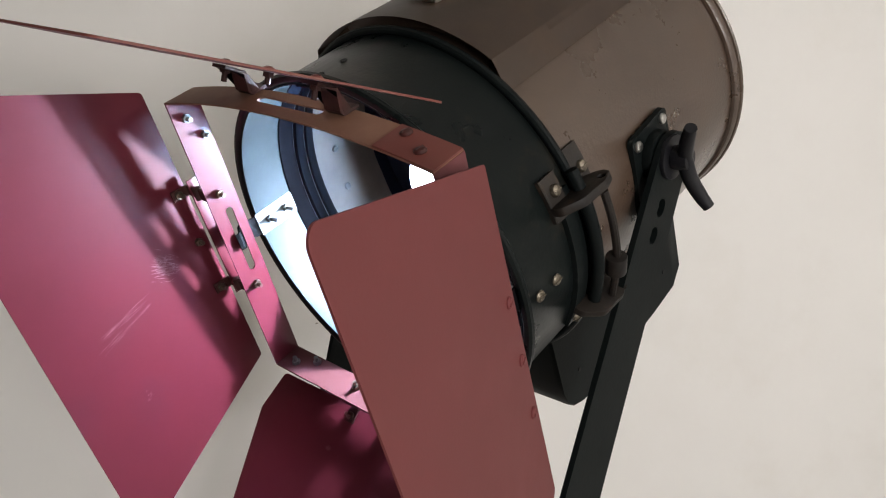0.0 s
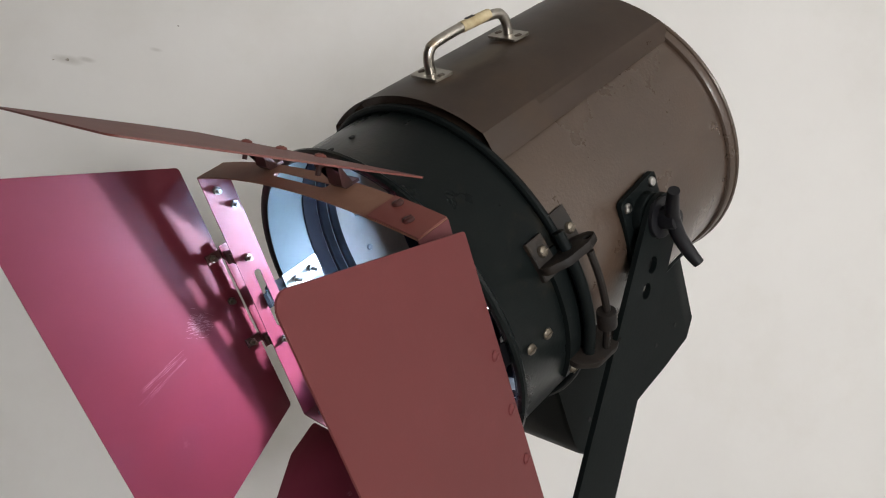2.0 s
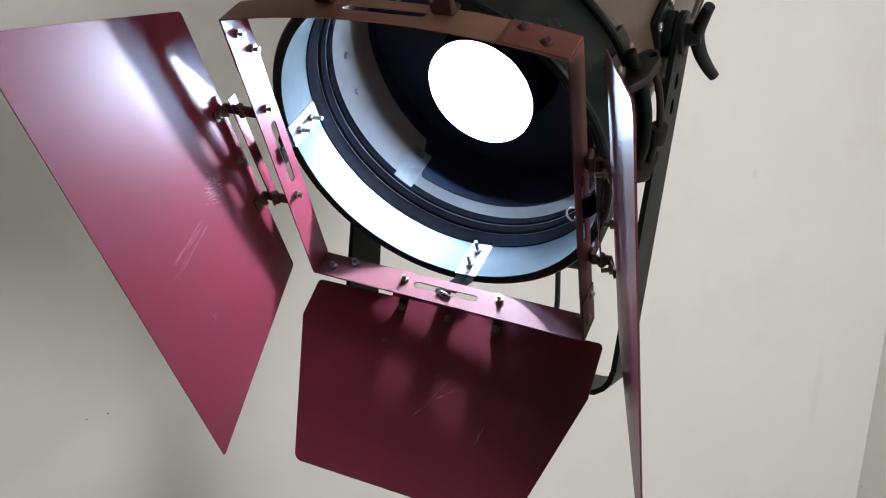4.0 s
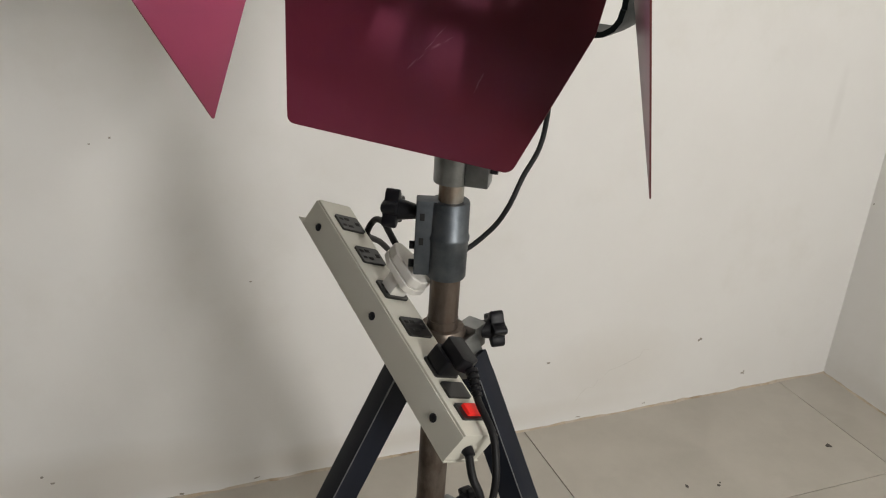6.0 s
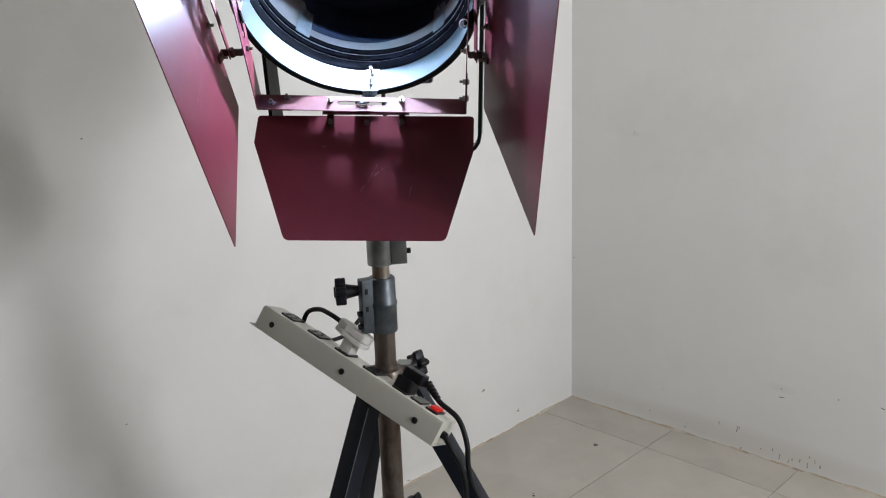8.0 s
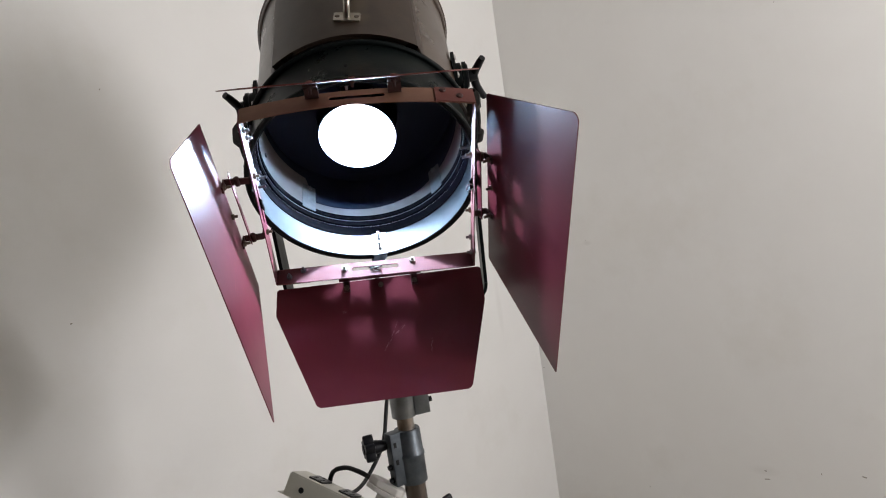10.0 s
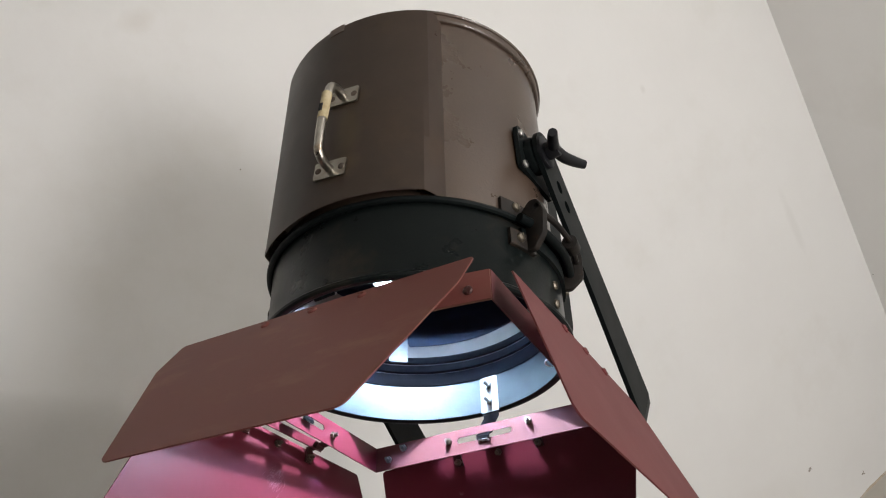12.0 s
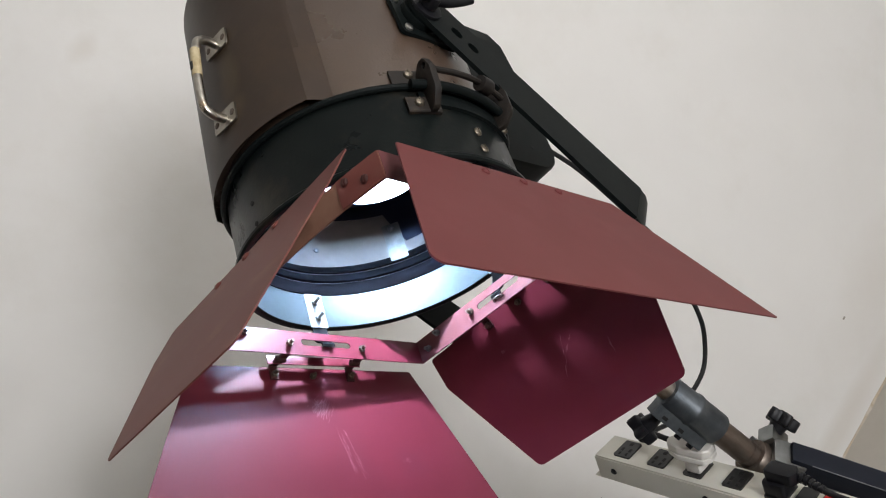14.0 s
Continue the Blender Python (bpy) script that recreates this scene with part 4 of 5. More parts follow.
build_door(spotlight, 2, "maroon bottom barn door leaf in shadow", (0.180, -0.267, -0.229), (-0.194, -0.283, -0.196),
           [(-0.200, -0.325, -0.224), (-0.141, -0.484, -0.293), (0.131, -0.478, -0.307), (0.178, -0.326, -0.257)], [0.01, 0.012, 0.012, 0.01], M_RED, HUB,
           [(-0.03, 0.075, 0.01, 0.14, 0.003), (-0.04, 0.09, -0.012, 0.11, 0.003), (0.06, 0.05, 0.075, 0.058, 0.004), (-0.08, 0.12, -0.075, 0.15, 0.003)])


# ---- the stand ----
def star_knob(parent, p, n, r=0.026, name="star_knob", shaft=0.05):
    """A black lobed knob with its screw, knob face at p and axis n pointing away from the tube."""
    p, n = Vector(p), Vector(n).normalized()
    bm = bmesh.new()
    cyl(bm, p - n * shaft, p - n * 0.012, 0.006, seg=12)
    part("clamp_screw", bm, M_DULL, parent)
    bm = bmesh.new()
    m = Matrix.Translation(p) @ frame_from(n) @ pose(0, 0, 0, 0, 0, 20)
    out = []
    for k in range(60):
        a = k * math.tau / 60
        rr = r * (0.80 + 0.20 * math.cos(5 * a))
        out.append((rr * math.cos(a), rr * math.sin(a)))
    plate(bm, out, 0.020, m)
    es = [e for e in bm.edges if len(e.link_faces) == 2 and e.calc_face_angle(0) > radians(60)]
    bmesh.ops.bevel(bm, geom=es, offset=0.003, segments=2, profile=0.6, affect="EDGES")
    cyl(bm, p - n * 0.034, p - n * 0.009, 0.0095, 0.0145, seg=20)
    cyl(bm, p + n * 0.0095, p + n * 0.0125, 0.0115, 0.0095, seg=20)
    part(name, bm, M_KNOB, parent, "black lobed plastic clamp knob")


stand = thing("light_stand", Matrix(), "rusty steel tube light stand on three black legs", "stand")
bm = bmesh.new()
cyl(bm, (0, 0, 0.655), (0, 0, 1.030), 0.0215, seg=40)
part("outer_tube", bm, M_RUST, stand, "rust-stained lower tube")
bm = bmesh.new()
cyl(bm, (0, 0, 0.28), (0, 0, 0.66), 0.0225, seg=40)
part("foot_tube", bm, M_GALV, stand, "greenish grey lower tube")
bm = bmesh.new()
cyl(bm, (0, 0, 1.02), (0, 0, 1.11), 0.0205, seg=40)
part("middle_tube", bm, M_RUST, stand, "rust-stained middle tube")
bm = bmesh.new()
cyl(bm, (0, 0, 1.10), (0, 0, 1.25), 0.0165, seg=36)
part("inner_tube", bm, M_STEELTUBE, stand, "worn bare steel inner tube")
# head socket under the yoke
bm = bmesh.new()
cyl(bm, (0, 0, 1.226), (0, 0, 1.37), 0.0245, seg=40, bevel=0.002)
sock = part("head_socket", bm, M_DULL, stand, "zinc plated head socket")
bm = bmesh.new()
rt = Vector((0.93, 0.37, 0))
m = axes((0, 0, 1.26), rt, (0, 0, 1))
box(bm, (0.034, -0.004, 0), (0.030, 0.058, 0.034), 0.002, m)
part("lug", bm, M_DULL, sock)
bm = bmesh.new()
cyl(bm, m @ Vector((0.049, -0.012, 0)), m @ Vector((0.058, -0.012, 0)), 0.0055, seg=10)
part("lug_screw", bm, M_KNOB, sock)
# the coupler with its clamp lug
bm = bmesh.new()
lathe_pts = [(0.0255, 1.094), (0.0265, 1.096), (0.0265, 1.146), (0.0278, 1.148), (0.0278, 1.153), (0.0262, 1.156), (0.0255, 1.199), (0.0245, 1.201), (0.016, 1.201), (0.016, 1.094)]
lathe(bm, lathe_pts, 48)
bm.transform(Matrix(((1, 0, 0, 0), (0, 0, 1, 0), (0, 1, 0, 0), (0, 0, 0, 1))))
coup = part("tube_coupler", bm, M_ZINC, stand, "zinc plated clamping coupler")
bm = bmesh.new()
lf = Vector((-0.80, -0.60, 0))
m = axes((0, 0, 1.150), lf, (0, 0, 1))
box(bm, (0.029, 0, 0), (0.030, 0.104, 0.024), 0.002, m)
part("clamp_lug", bm, M_ZINC, coup)
for s in (1, -1):
    for z in (0.030, -0.004):
        bm = bmesh.new()
        box(bm, (0.036, z, s * 0.0120), (0.006, 0.010, 0.0012), 0.0004, m)
        part("lug_slot", bm, M_HOLE, coup)
for z in (-0.014, -0.040):
    bm = bmesh.new()
    cyl(bm, m @ Vector((0.043, z, 0)), m @ Vector((0.051, z, 0)), 0.0055, seg=12, bevel=0.001)
    part("lug_bolt", bm, M_KNOB, coup)
star_knob(stand, (-0.073, -0.027, 1.178), (-0.94, -0.35, 0), 0.027)
# leg collar
bm = bmesh.new()
lathe(bm, [(0.030, 0.955), (0.033, 0.958), (0.033, 1.012), (0.030, 1.018), (0.021, 1.018), (0.021, 0.955)], 40)
bm.transform(Matrix(((1, 0, 0, 0), (0, 0, 1, 0), (0, 1, 0, 0), (0, 0, 0, 1))))
col = part("leg_collar", bm, M_RUST, stand, "rust-stained steel leg collar")
bm = bmesh.new()
box(bm, (0.028, 0.034, 1.0), (0.03, 0.03, 0.036), 0.003)
part("knob_boss", bm, M_DULL, col)
star_knob(stand, (0.050, 0.061, 1.006), (0.64, 0.77, 0.05), 0.027)
# sliding brace collar
bm = bmesh.new()
lathe(bm, [(0.027, 0.640), (0.029, 0.642), (0.030, 0.652), (0.038, 0.653), (0.038, 0.659), (0.030, 0.661), (0.022, 0.661), (0.022, 0.640)], 40)
bm.transform(Matrix(((1, 0, 0, 0), (0, 0, 1, 0), (0, 1, 0, 0), (0, 0, 0, 1))))
br = part("brace_collar", bm, M_RUSTY, stand, "rusted brace collar")
bm = bmesh.new()
lathe(bm, [(0.027, 0.661), (0.0290, 0.664), (0.0282, 0.680), (0.0295, 0.688), (0.0305, 0.692), (0.0305, 0.699), (0.028, 0.704), (0.022, 0.704), (0.022, 0.661)], 40)
bm.transform(Matrix(((1, 0, 0, 0), (0, 0, 1, 0), (0, 1, 0, 0), (0, 0, 0, 1))))
part("collar_neck", bm, M_DULL, br, "dull zinc neck")
bm = bmesh.new()
lathe(bm, [(0.0285, 0.606), (0.0298, 0.608), (0.0298, 0.640), (0.022, 0.640), (0.022, 0.606)], 40)
bm.transform(Matrix(((1, 0, 0, 0), (0, 0, 1, 0), (0, 1, 0, 0), (0, 0, 0, 1))))
part("collar_skirt", bm, M_GALV, br, "galvanised skirt under the collar")
bm = bmesh.new()
box(bm, (0.013, 0.030, 0.684), (0.024, 0.03, 0.030), 0.003)
part("knob_boss", bm, M_DULL, br)
star_knob(stand, (0.030, 0.072, 0.683), (0.37, 0.93, 0), 0.025)
for ang in (122.8, 242.8, 2.8):
    R_ = pose(0, 0, 0, 0, 0, ang)
    top, foot = R_ @ Vector((0.045, 0, 0.985)), R_ @ Vector((0.535, 0, 0.018))
    d = (foot - top)
    bm = bmesh.new()
    side = R_.to_3x3() @ Vector((0, 1, 0))
    m = axes((top + foot) / 2, d, side)
    box(bm, (0, 0, 0), (d.length, 0.037, 0.037), 0.0025, m)
    leg = part("leg", bm, M_LEG, stand, "blue-black square tube leg")
    for sy in (1, -1):
        bm = bmesh.new()
        n, L_ = 90, d.length - 0.06
        rows = []
        for k in range(n + 1):
            w = 0.00025 + 0.0011 * max(0.0, noise.noise(Vector((k * 0.23, sy * 3.1, ang))) + 0.15) + 0.0004 * max(0.0, noise.noise(Vector((k * 0.9, ang, sy))))
            at = -L_ / 2 + L_ * k / n
            rows.append([bm.verts.new(m @ Vector(p)) for p in ((at, sy * (0.0179 - w), 0.0187), (at, sy * 0.0186, 0.0186), (at, sy * 0.0187, 0.0179 - w))])
        for g, h in zip(rows, rows[1:]):
            for q in range(2):
                bm.faces.new((g[q], g[q + 1], h[q + 1], h[q]))
        part("worn_edge", bm, M_WORN, leg, "paint rubbed pale along the corner")
    bm = bmesh.new()
    box(bm, (d.length / 2 - 0.012, 0, 0), (0.045, 0.042, 0.042), 0.004, m)
    part("rubber_foot", bm, M_KNOB, leg, "black rubber foot")
    bm = bmesh.new()
    box(bm, (-d.length / 2, 0, 0), (0.05, 0.045, 0.020), 0.003, m)
    part("leg_hinge", bm, M_DULL, leg)
    # brace of folded channel
    bm = bmesh.new()
    plate(bm, rounded([(0.028, -0.019), (0.052, -0.016), (0.060, -0.009), (0.060, 0.009), (0.052, 0.016), (0.028, 0.019)], 0.004, 3), 0.005, R_ @ pose(0, 0, 0.656))
    box(bm, (0.050, 0.0105, 0.650), (0.018, 0.0025, 0.014), 0.0008, R_)
    box(bm, (0.050, -0.0105, 0.650), (0.018, 0.0025, 0.014), 0.0008, R_)
    part("collar_ear", bm, M_RUSTY, br, "rusted ear holding a brace")
    a, b = R_ @ Vector((0.050, 0, 0.650)), R_ @ Vector((0.478, 0, 0.115))
    d2 = b - a
    m2 = axes((a + b) / 2, d2, side)
    bm = bmesh.new()
    box(bm, (0, 0.0125, 0), (d2.length, 0.0025, 0.024), 0.0005, m2)
    box(bm, (0, -0.0125, 0), (d2.length, 0.0025, 0.024), 0.0005, m2)
    box(bm, (0, 0, 0.0118), (d2.length, 0.0225, 0.0022), 0.0005, m2)
    brace = part("brace", bm, M_GALV, stand, "galvanised folded steel brace")
    for t in (-d2.length / 2 + 0.018, d2.length / 2 - 0.02):
        bm = bmesh.new()
        cyl(bm, m2 @ Vector((t, -0.018, 0)), m2 @ Vector((t, 0.018, 0)), 0.0055, seg=10)
        part("brace_bolt", bm, M_DULL, brace)


# ---- the extension strip ----
STRIP = axes((-0.246, 0.020, 1.134), (0.385, -0.168, -0.153), (0.010, 0.066, -0.024))
SL, SW, SH = 0.447, 0.060, 0.046
strip = thing("power_strip", STRIP, "cream metal power strip with black sockets tied to the stand", "power strip")
bm = bmesh.new()
box(bm, (SL / 2, SW / 2, -SH / 2), (SL, SW, SH), 0.0025)
part("case", bm, M_STRIP, strip)
bm = bmesh.new()
box(bm, (SL / 2, -0.0012, -SH / 2 - 0.002), (SL + 0.001, 0.0016, SH - 0.002), 0.0005)
box(bm, (SL / 2 - 0.006, SW / 2, -SH - 0.001), (SL + 0.016, SW + 0.004, 0.0016), 0.0005)
part("cover", bm, M_STRIP, strip, "folded cream cover plate")
for x in (0.036, 0.222, 0.398):
    bm = bmesh.new()
    screw(bm, (x, -0.002, -SH * 0.56), (0, -1, 0), 0.006, 0.003)
    part("cover_screw", bm, M_KNOB, strip, "black cover screw")
for k in range(5):
    x = 0.052 + 0.0715 * k
    bm = bmesh.new()
    plate(bm, rounded([(x - 0.017, 0.010), (x + 0.017, 0.010), (x + 0.017, 0.052), (x - 0.017, 0.052)], 0.003, 3), 0.005, pose(0, 0, 0.001))
    so = part("socket", bm, M_SOCKET, strip, "black five-hole socket")
    bm = bmesh.new()
    for dx, dy, w, h in ((0, 0.013, 0.007, 0.007), (-0.008, -0.003, 0.005, 0.008), (0.008, -0.003, 0.005, 0.008), (-0.007, -0.014, 0.004, 0.006), (0.007, -0.014, 0.004, 0.006)):
        box(bm, (x + dx, 0.031 + dy, 0.0036), (w, h, 0.0008))
    part("socket_hole", bm, M_HOLE, so)
bm = bmesh.new()
plate(bm, rounded([(0.364, 0.011), (0.389, 0.011), (0.389, 0.051), (0.364, 0.051)], 0.002, 3), 0.005, pose(0, 0, 0.001))
part("fuse_holder", bm, M_SOCKET, strip, "black blank fuse holder")
bm = bmesh.new()
plate(bm, rounded([(0.399, 0.011), (0.424, 0.011), (0.424, 0.051), (0.399, 0.051)], 0.002, 3), 0.005, pose(0, 0, 0.001))
sw = part("switch", bm, M_SOCKET, strip, "black switch bezel")
bm = bmesh.new()
box(bm, (0.4115, 0.033, 0.005), (0.017, 0.026, 0.007), 0.002, pose(0, 0, 0))
part("rocker", bm, M_REDLENS, sw, "glowing red rocker")
bm = bmesh.new()
cyl(bm, (SL - 0.001, 0.024, -0.026), (SL + 0.010, 0.024, -0.026), 0.008, 0.006, seg=16)
part("cable_gland", bm, M_KNOB, strip)
bm = bmesh.new()
box(bm, (0.262, SW + 0.005, -0.03), (0.030, 0.012, 0.02), 0.001)
part("mounting_clip", bm, M_DULL, strip, "steel clip gripping the tube")


STRIP_LEAN = Matrix.Translation((0.195, 0.03, 0.03)) @ pose(0, 0, 0, 0, 6, 12) @ Matrix.Translation((-0.195, -0.03, -0.03))


def strip_pt(x, y, z):
    return STRIP @ Vector((x, y, z))


# white plug in the third socket
xw = 0.052 + 0.0715 * 2
plug = thing("white_plug", STRIP, "white three-pin plug in the power strip", "plug")
bm = bmesh.new()
box(bm, (xw, 0.032, 0.015), (0.026, 0.029, 0.030), 0.005)
part("pin_block", bm, M_WHITEPLUG, plug)
for z, t, grow, nm in ((0.036, 0.009, 0.0, "plug_base"), (0.0485, 0.016, -0.0012, "plug_cover")):
    bm = bmesh.new()
    out = rounded([(xw - 0.047, 0.026), (xw - 0.026, 0.014 - grow), (xw + 0.018, 0.010 - grow), (xw + 0.029 + grow, 0.022), (xw + 0.029 + grow, 0.044),
                   (xw + 0.018, 0.056 + grow), (xw - 0.026, 0.052 + grow), (xw - 0.047, 0.040)], 0.009, 5)
    plate(bm, out, t, STRIP_LEAN @ pose(0.005, 0, z - 0.004))
    es = [e for e in bm.edges if len(e.link_faces) == 2 and e.calc_face_angle(0) > radians(60)]
    bmesh.ops.bevel(bm, geom=es, offset=0.0012 if t < 0.01 else 0.0045, segments=3, profile=0.6, affect="EDGES")
    part(nm, bm, M_WHITEPLUG, plug)
cable = thing("lamp_cable", Matrix(), "black rubber cable hanging from the spotlight to the white plug", "cable")
bm = bmesh.new()
sweep(bm, [(-0.042, 0.332, 1.709), (-0.056, 0.386, 1.603), (-0.088, 0.428, 1.524), (-0.093, 0.454, 1.424), (-0.104, 0.466, 1.3), (-0.113, 0.468, 1.165), (-0.117, 0.415, 1.105), (-0.127, 0.388, 1.05),
           (-0.15, 0.372, 1.005), (-0.184, 0.330, 0.965), (-0.206, 0.26, 0.972), (-0.216, 0.18, 1.000), (-0.206, 0.12, 1.045),
           tuple(strip_pt(0.052, 0.074, -0.010)), tuple(strip_pt(0.056, 0.064, 0.020)), tuple(strip_pt(0.086, 0.050, 0.040)), tuple(strip_pt(0.122, 0.038, 0.046)),
           tuple(strip_pt(xw - 0.040, 0.033, 0.046))], 0.0048, 12, 6)
part("sheath", bm, M_CABLE, cable)

# black moulded plug in the fifth socket, and its lead
xb = 0.052 + 0.0715 * 4
plug = thing("black_plug", STRIP, "black moulded plug with ribbed strain relief in the power strip", "plug")
bm = bmesh.new()
out = rounded([(xb - 0.018, 0.012), (xb + 0.018, 0.012), (xb + 0.018, 0.050), (xb - 0.018, 0.050)], 0.006, 4)
plate(bm, out, 0.024, pose(0, 0, 0.015))
plate(bm, rounded([(xb - 0.014, 0.018), (xb + 0.028, 0.018), (xb + 0.034, 0.032), (xb + 0.028, 0.046), (xb - 0.014, 0.046)], 0.005, 4), 0.020, pose(0, 0, 0.035))
es = [e for e in bm.edges if len(e.link_faces) == 2 and e.calc_face_angle(0) > radians(60)]
bmesh.ops.bevel(bm, geom=es, offset=0.003, segments=2, profile=0.6, affect="EDGES")
part("plug_body", bm, M_KNOB, plug)
for k in range(5):
    bm = bmesh.new()
    c0 = Vector((xb + 0.034 + 0.007 * k, 0.036, 0.034 - 0.003 * k))
    cyl(bm, c0, c0 + Vector((0.0045, 0, -0.0015)), 0.0085 - 0.0006 * k, seg=14)
    part("strain_rib", bm, M_KNOB, plug)
lead = thing("plug_lead", Matrix(), "black lead from the black plug down to the floor", "cable")
bm = bmesh.new()
sweep(bm, [tuple(strip_pt(xb + 0.03, 0.036, 0.035)), tuple(strip_pt(xb + 0.070, 0.036, 0.018)), (0.160, -0.120, 0.975), (0.177, -0.135, 0.935), (0.179, -0.140, 0.895), (0.186, -0.138, 0.855), (0.206, -0.138, 0.815), (0.230, -0.130, 0.765),
           (0.246, -0.110, 0.690), (0.262, -0.100, 0.600), (0.285, -0.080, 0.45), (0.32, -0.05, 0.18), (0.35, -0.02, 0.03), (0.42, 0.04, 0.006), (0.62, 0.02, 0.006), (0.95, -0.25, 0.006)], 0.0048, 12, 6)
part("sheath", bm, M_CABLE, lead)
lead = thing("strip_lead", Matrix(), "black supply lead from the end of the power strip", "cable")
bm = bmesh.new()
sweep(bm, [tuple(strip_pt(SL + 0.004, 0.024, -0.026)), tuple(strip_pt(SL + 0.030, 0.024, -0.040)), (0.165, -0.146, 0.903), (0.174, -0.146, 0.86), (0.173, -0.137, 0.798), (0.169, -0.126, 0.725), (0.160, -0.122, 0.62), (0.155, -0.13, 0.40), (0.20, -0.16, 0.06), (0.27, -0.22, 0.006), (0.45, -0.30, 0.006), (0.8, -0.5, 0.006)], 0.0052, 12, 6)
part("sheath", bm, M_CABLE, lead)

# ---- floor things ----
drain = thing("floor_drain", pose(-0.065, 0.612, 0.0, 0, 0, ROOM_TURN), "small perforated steel floor drain grate", "drain")
bm = bmesh.new()
holes = [circle2(r * math.cos(a * math.tau / n + r), r * math.sin(a * math.tau / n + r), 0.0048, n=8) for r, n in ((0.012, 5), (0.026, 9), (0.039, 13)) for a in range(n)]
plate(bm, rounded([(-0.055, -0.055), (0.055, -0.055), (0.055, 0.055), (-0.055, 0.055)], 0.004, 3), 0.003, pose(0, 0, 0.0035), holes)
part("grate", bm, M_GRATE, drain)
bm = bmesh.new()
box(bm, (0, 0, 0.0012), (0.1, 0.1, 0.0016))
part("drain_well", bm, M_HOLE, drain)

# unseen window frames, added round the area lamps in the wall behind the walk
for k, win_y in enumerate(ADDED_WINDOWS):
    win = tagged(new("window_%d" % (k + 1)), "unseen white window frame added round an area lamp", "window", kind="structure")
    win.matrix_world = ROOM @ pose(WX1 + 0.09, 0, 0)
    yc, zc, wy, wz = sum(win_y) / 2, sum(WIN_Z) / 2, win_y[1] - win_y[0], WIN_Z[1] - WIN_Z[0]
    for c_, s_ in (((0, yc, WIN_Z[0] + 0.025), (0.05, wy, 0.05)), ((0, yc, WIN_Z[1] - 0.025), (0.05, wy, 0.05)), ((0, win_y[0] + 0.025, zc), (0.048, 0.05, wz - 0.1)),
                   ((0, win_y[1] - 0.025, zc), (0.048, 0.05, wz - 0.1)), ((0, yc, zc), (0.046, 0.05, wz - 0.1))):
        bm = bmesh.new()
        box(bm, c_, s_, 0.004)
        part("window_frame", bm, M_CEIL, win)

# ---- marks on the walls and floor ----
def chip(parent, m, r, name="speck", material=None):
    """A small ragged fleck lying on a surface, its plane m's x and y."""
    bm = bmesh.new()
    out = [(r * random.uniform(0.4, 1.1) * math.cos(k * math.tau / 7) * 1.5, r * random.uniform(0.4, 1.1) * math.sin(k * math.tau / 7)) for k in range(7)]
    plate(bm, out, 0.0012, m @ pose(0, 0, 0.0006))
    return part(name, bm, material or M_CHIP, parent)


def west_at(y, z):
    return axes((WX0, y, z), (0, 1, 0), (0, 0, 1))


for y, z, r in ((-0.121, 0.634, 0.004), (-0.461, 1.011, 0.003), (-0.657, 0.149, 0.005), (1.36, 0.237, 0.007), (-0.137, 1.427, 0.004), (0.061, 2.016, 0.003),
                (-0.418, 1.023, 0.004), (-0.943, 2.036, 0.005), (-0.975, 2.03, 0.003), (-0.709, 2.165, 0.003), (1.585, 0.069, 0.006)):
    chip(ww, west_at(y, z), r * 0.75, "speck", M_WALLCHIP)
for x, z, r in ((0.165, 2.076, 0.003), (-0.706, 1.261, 0.003), (-0.427, 0.05, 0.005), (-1.009, 0.679, 0.005), (-0.037, 0.311, 0.006)):
    chip(wn, axes((x, WY1, z), (1, 0, 0), (0, 0, 1)) @ pose(0, 0, -0.0012), r * 0.75, "speck", M_WALLCHIP)


def scuff(parent, m, w, h):
    """A short dark scrape standing on a wall, its plane m's x and y."""
    bm = bmesh.new()
    n = 5
    left = [(-w * random.uniform(0.2, 0.6), -h / 2 + h * k / n) for k in range(n + 1)]
    right = [(w * random.uniform(0.2, 0.6), -h / 2 + h * k / n) for k in reversed(range(n + 1))]
    plate(bm, left + right, 0.0008, m @ pose(0, 0, 0.0005, 0, 0, random.uniform(-14, 14)))
    part("scuff", bm, M_WALLCHIP, parent)


# scrapes low on the short wall and along the long wall's foot
for x, z, w, h in ((-0.432, 0.030, 0.004, 0.010), (-0.281, 0.094, 0.003, 0.014), (-0.204, 0.092, 0.005, 0.026), (-0.196, 0.098, 0.003, 0.014), (-0.185, 0.014, 0.007, 0.008),
                   (-0.057, 0.050, 0.004, 0.012), (-0.029, 0.030, 0.003, 0.024), (0.049, 0.040, 0.004, 0.014), (0.078, 0.030, 0.004, 0.022), (0.084, 0.066, 0.003, 0.010),
                   (0.125, 0.040, 0.006, 0.012), (-0.104, 0.040, 0.005, 0.006), (0.007, 0.024, 0.003, 0.016), (-0.601, 0.054, 0.003, 0.008), (-0.034, 0.277, 0.020, 0.004),
                   (-0.542, 0.170, 0.006, 0.003), (0.171, 0.326, 0.003, 0.008), (0.319, 0.335, 0.018, 0.004), (0.02, 0.035, 0.004, 0.012), (0.105, 0.055, 0.003, 0.016)):
    scuff(wn, axes((x, WY1, z), (1, 0, 0), (0, 0, 1)), w, h)
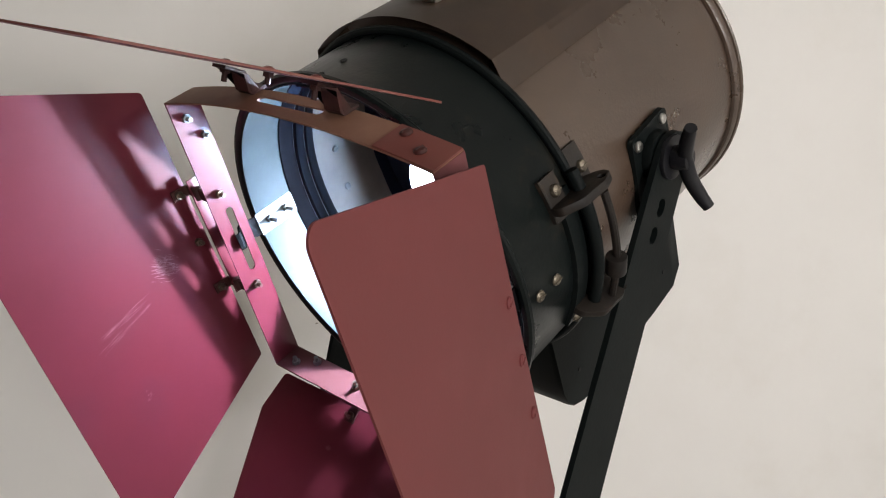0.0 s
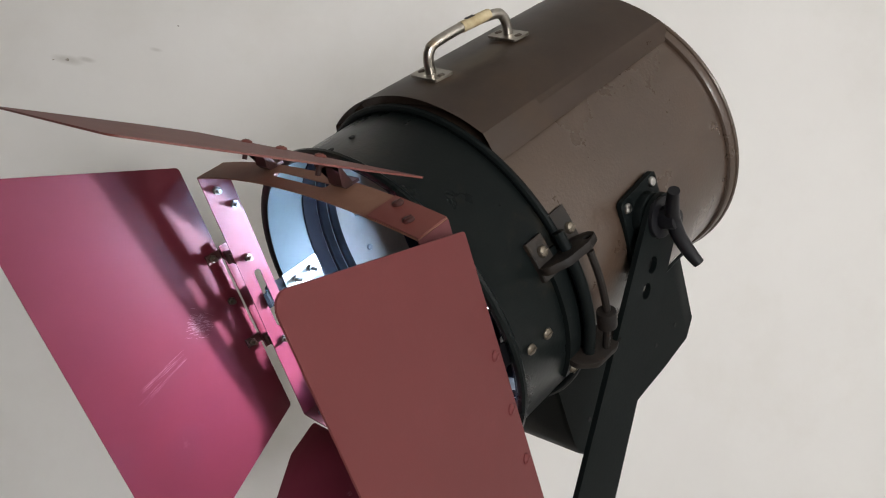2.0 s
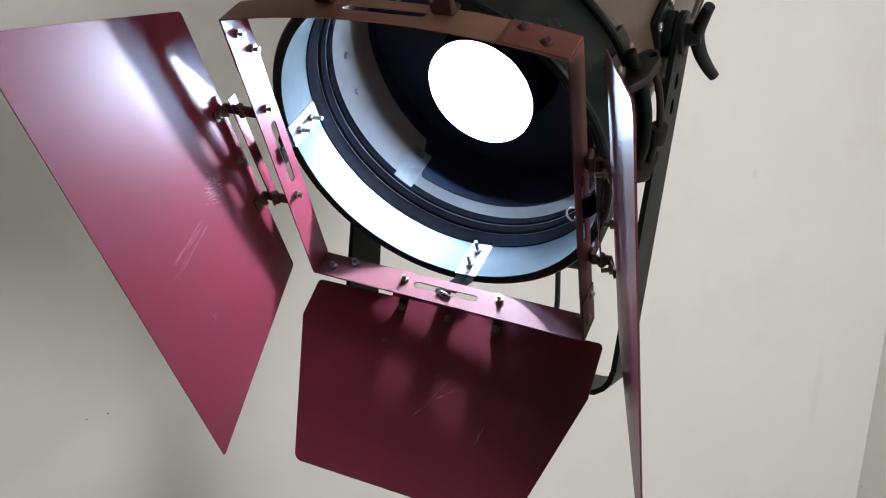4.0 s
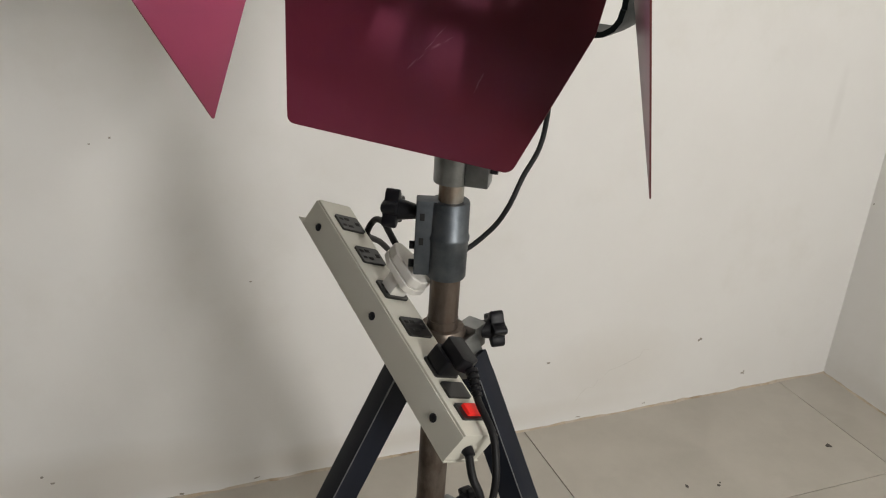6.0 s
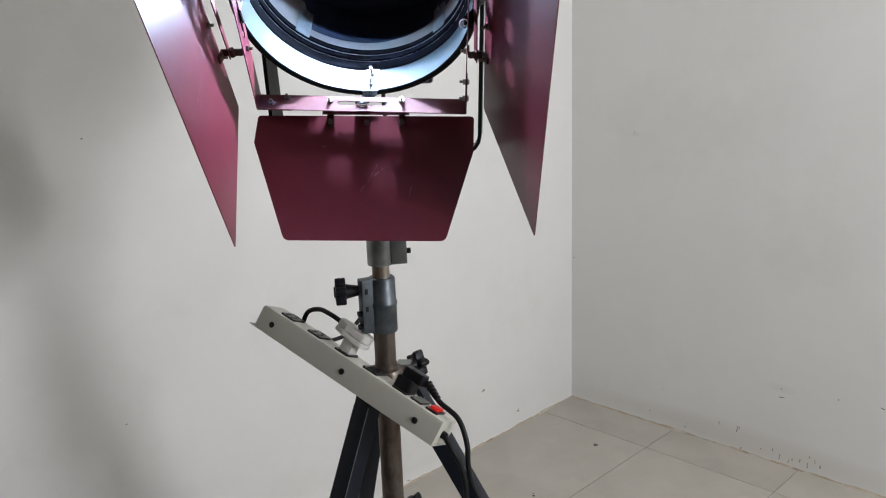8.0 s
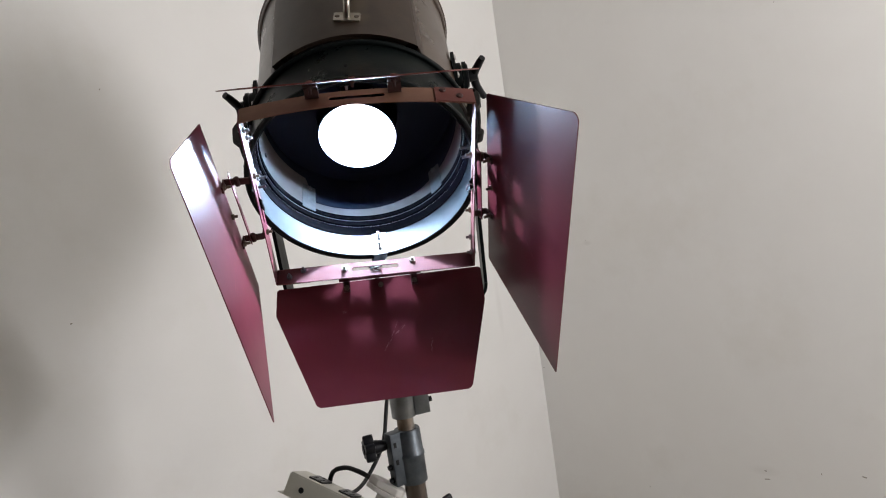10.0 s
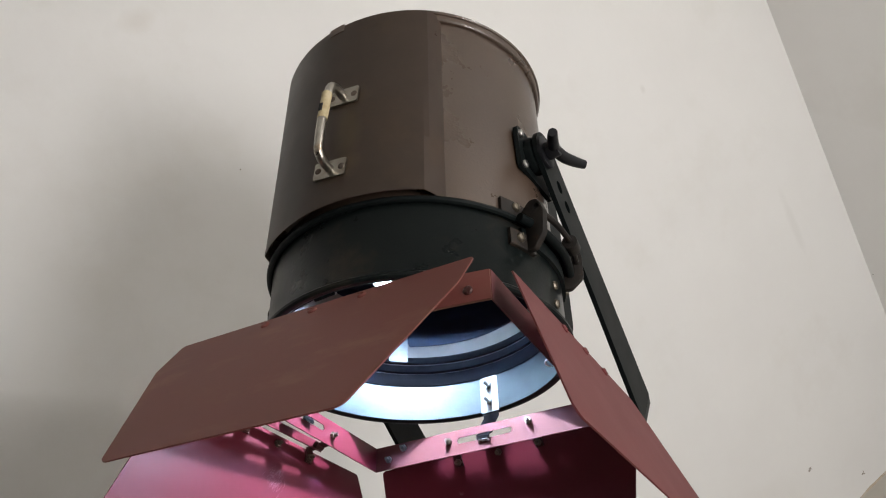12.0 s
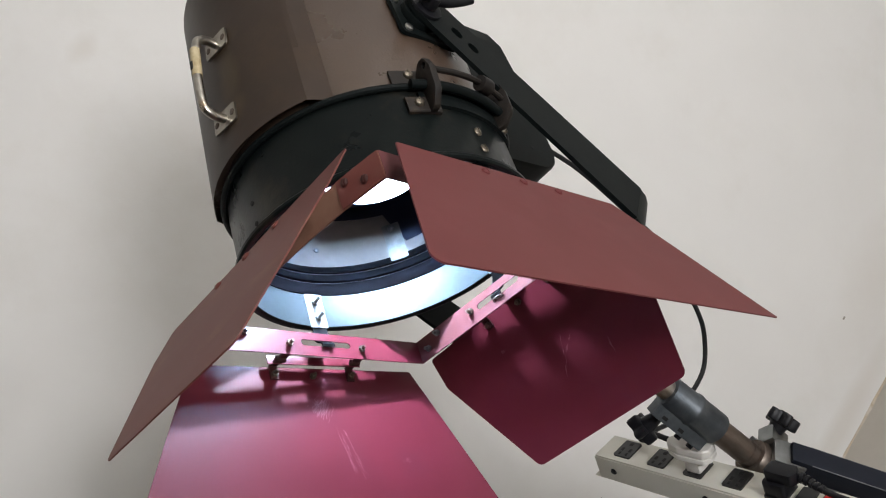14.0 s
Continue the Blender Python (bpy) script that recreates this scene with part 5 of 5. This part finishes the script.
for y, z, w, h in ((0.783, 0.243, 0.012, 0.006), (1.368, 0.240, 0.014, 0.008), (1.592, 0.070, 0.004, 0.016), (1.178, 0.020, 0.014, 0.003), (0.921, 0.016, 0.016, 0.003),
                   (-0.326, 0.014, 0.012, 0.005), (-0.122, 0.020, 0.016, 0.004), (-0.635, 0.125, 0.010, 0.005)):
    scuff(ww, west_at(y, z), w, h)
for x, y, r in ((-0.602, 1.184, 0.004), (-0.617, 1.075, 0.006), (-0.333, 0.903, 0.006), (-0.653, 1.653, 0.012), (-0.325, 0.889, 0.008), (-0.593, 1.171, 0.006), (-0.374, 0.833, 0.006), (-0.2, 1.4, 0.004), (0.1, 1.2, 0.005), (-0.7, 0.3, 0.004)):
    chip(floor, pose(x, y, 0.0, 0, 0, random.uniform(0, 180)), r, "floor_fleck")


def crack(parent, to_wall, p, q, w, steps=9, wander=0.012):
    """A hairline along the wall from p to q."""
    bm = bmesh.new()
    p, q = Vector(p), Vector(q)
    d = q - p
    nn = Vector((-d.y, d.x)).normalized()
    pts = [p + d * k / steps + nn * (random.uniform(-wander, wander) if 0 < k < steps else 0) for k in range(steps + 1)]
    rows = [[bm.verts.new(to_wall @ Vector((*(c + nn * s * w * (0.3 + 0.7 * math.sin(math.pi * (0.1 + 0.8 * k / steps)))), 0.0006))) for s in (1, -1)] for k, c in enumerate(pts)]
    for g, h in zip(rows, rows[1:]):
        bm.faces.new((g[0], g[1], h[1], h[0]))
    part("hairline_crack", bm, M_CRACK, parent)


WW = axes((WX0, 0, 0), (0, 1, 0), (0, 0, 1))
crack(ww, WW, (1.002, 0.162), (1.159, 0.232), 0.0011)
crack(ww, WW, (0.90, 0.08), (1.002, 0.162), 0.0008)


def joint_bead(name, p, q, inward):
    """A ragged line of old sealant where a wall meets the floor."""
    bm = bmesh.new()
    p, q, inward = Vector(p), Vector(q), Vector(inward)
    n = 160
    rows = []
    for k in range(n + 1):
        c = p.lerp(q, k / n)
        w = 0.004 + 0.005 * noise.noise(c * 9) + 0.004 * noise.noise(c * 40)
        h = 0.006 + 0.006 * noise.noise(c * 7 + Vector((5, 0, 0))) + 0.004 * noise.noise(c * 33)
        w, h = max(0.0012, w), max(0.0012, h)
        rows.append([bm.verts.new(c + inward * w), bm.verts.new(c + inward * w * 0.4 + Vector((0, 0, h * 0.4))), bm.verts.new(c + Vector((0, 0, h))), bm.verts.new(c - inward * 0.004)])
    for g, h in zip(rows, rows[1:]):
        for k in range(3):
            bm.faces.new((g[k], g[k + 1], h[k + 1], h[k]))
    part(name, bm, M_PUTTY, floor, "stained cream sealant along the wall's foot")


joint_bead("joint_sealant", WEST_IN @ Vector((WX0, -2.5, 0)), WEST_IN @ Vector((WX0, WY1, 0)), (1, 0, 0))
joint_bead("joint_sealant", (WX0, WY1, 0), (1.6, WY1, 0), (0, -1, 0))

# the room's lamp: a bulb under a small enamel shade on a rod
pendant = tagged(new("ceiling_lamp"), "white enamel pendant lamp on a short rod under the ceiling", "lamp", kind="structure")
pendant.matrix_world = Matrix.Translation(LAMP_AT)
bm = bmesh.new()
cyl(bm, (0, 0, 0.075), (0, 0, WZ - LAMP_AT.z), 0.008, seg=12)
cyl(bm, (0, 0, WZ - LAMP_AT.z - 0.02), (0, 0, WZ - LAMP_AT.z), 0.045, seg=20, bevel=0.004)
part("rod", bm, M_CEIL, pendant)
bm = bmesh.new()
lathe(bm, [(0.018, 0.085), (0.030, 0.080), (0.075, 0.048), (0.078, 0.044), (0.074, 0.045), (0.028, 0.076), (0.018, 0.080)], 32)
bm.transform(Matrix(((1, 0, 0, 0), (0, 0, 1, 0), (0, 1, 0, 0), (0, 0, 0, 1))))
part("shade", bm, M_CEIL, pendant)
bm = bmesh.new()
bmesh.ops.create_uvsphere(bm, u_segments=16, v_segments=10, radius=0.022)
part("bulb", bm, M_PENDANT, pendant, "lit bulb")

# ---- floor tiles, last ----
def edges_of(lo, hi, at, step):
    first = at - math.ceil((at - lo) / step) * step
    out = []
    v = first
    while v < hi:
        a, b = max(lo, v), min(hi, v + step)
        if b - a > 0.03:
            out.append((a, b))
        v += step
    return out


shapes = {}
for x0, x1 in edges_of(WX0, WX1, WX0, 0.533):
    for y0, y1 in edges_of(WY0, WY1, 1.770, TILE_L):
        w, l = x1 - x0 - JOINT, y1 - y0 - JOINT
        key = (round(w, 3), round(l, 3))
        if key not in shapes:
            bm = bmesh.new()
            box(bm, (0, 0, -0.003), (w, l, 0.006), 0.0008, seg=1)
            me = bpy.data.meshes.new("tile")
            bm.to_mesh(me)
            bm.free()
            me.materials.append(M_TILE)
            shapes[key] = me
        t = new("tile", shapes[key])
        t.parent = floor
        t.location = ((x0 + x1) / 2, (y0 + y1) / 2, 0)
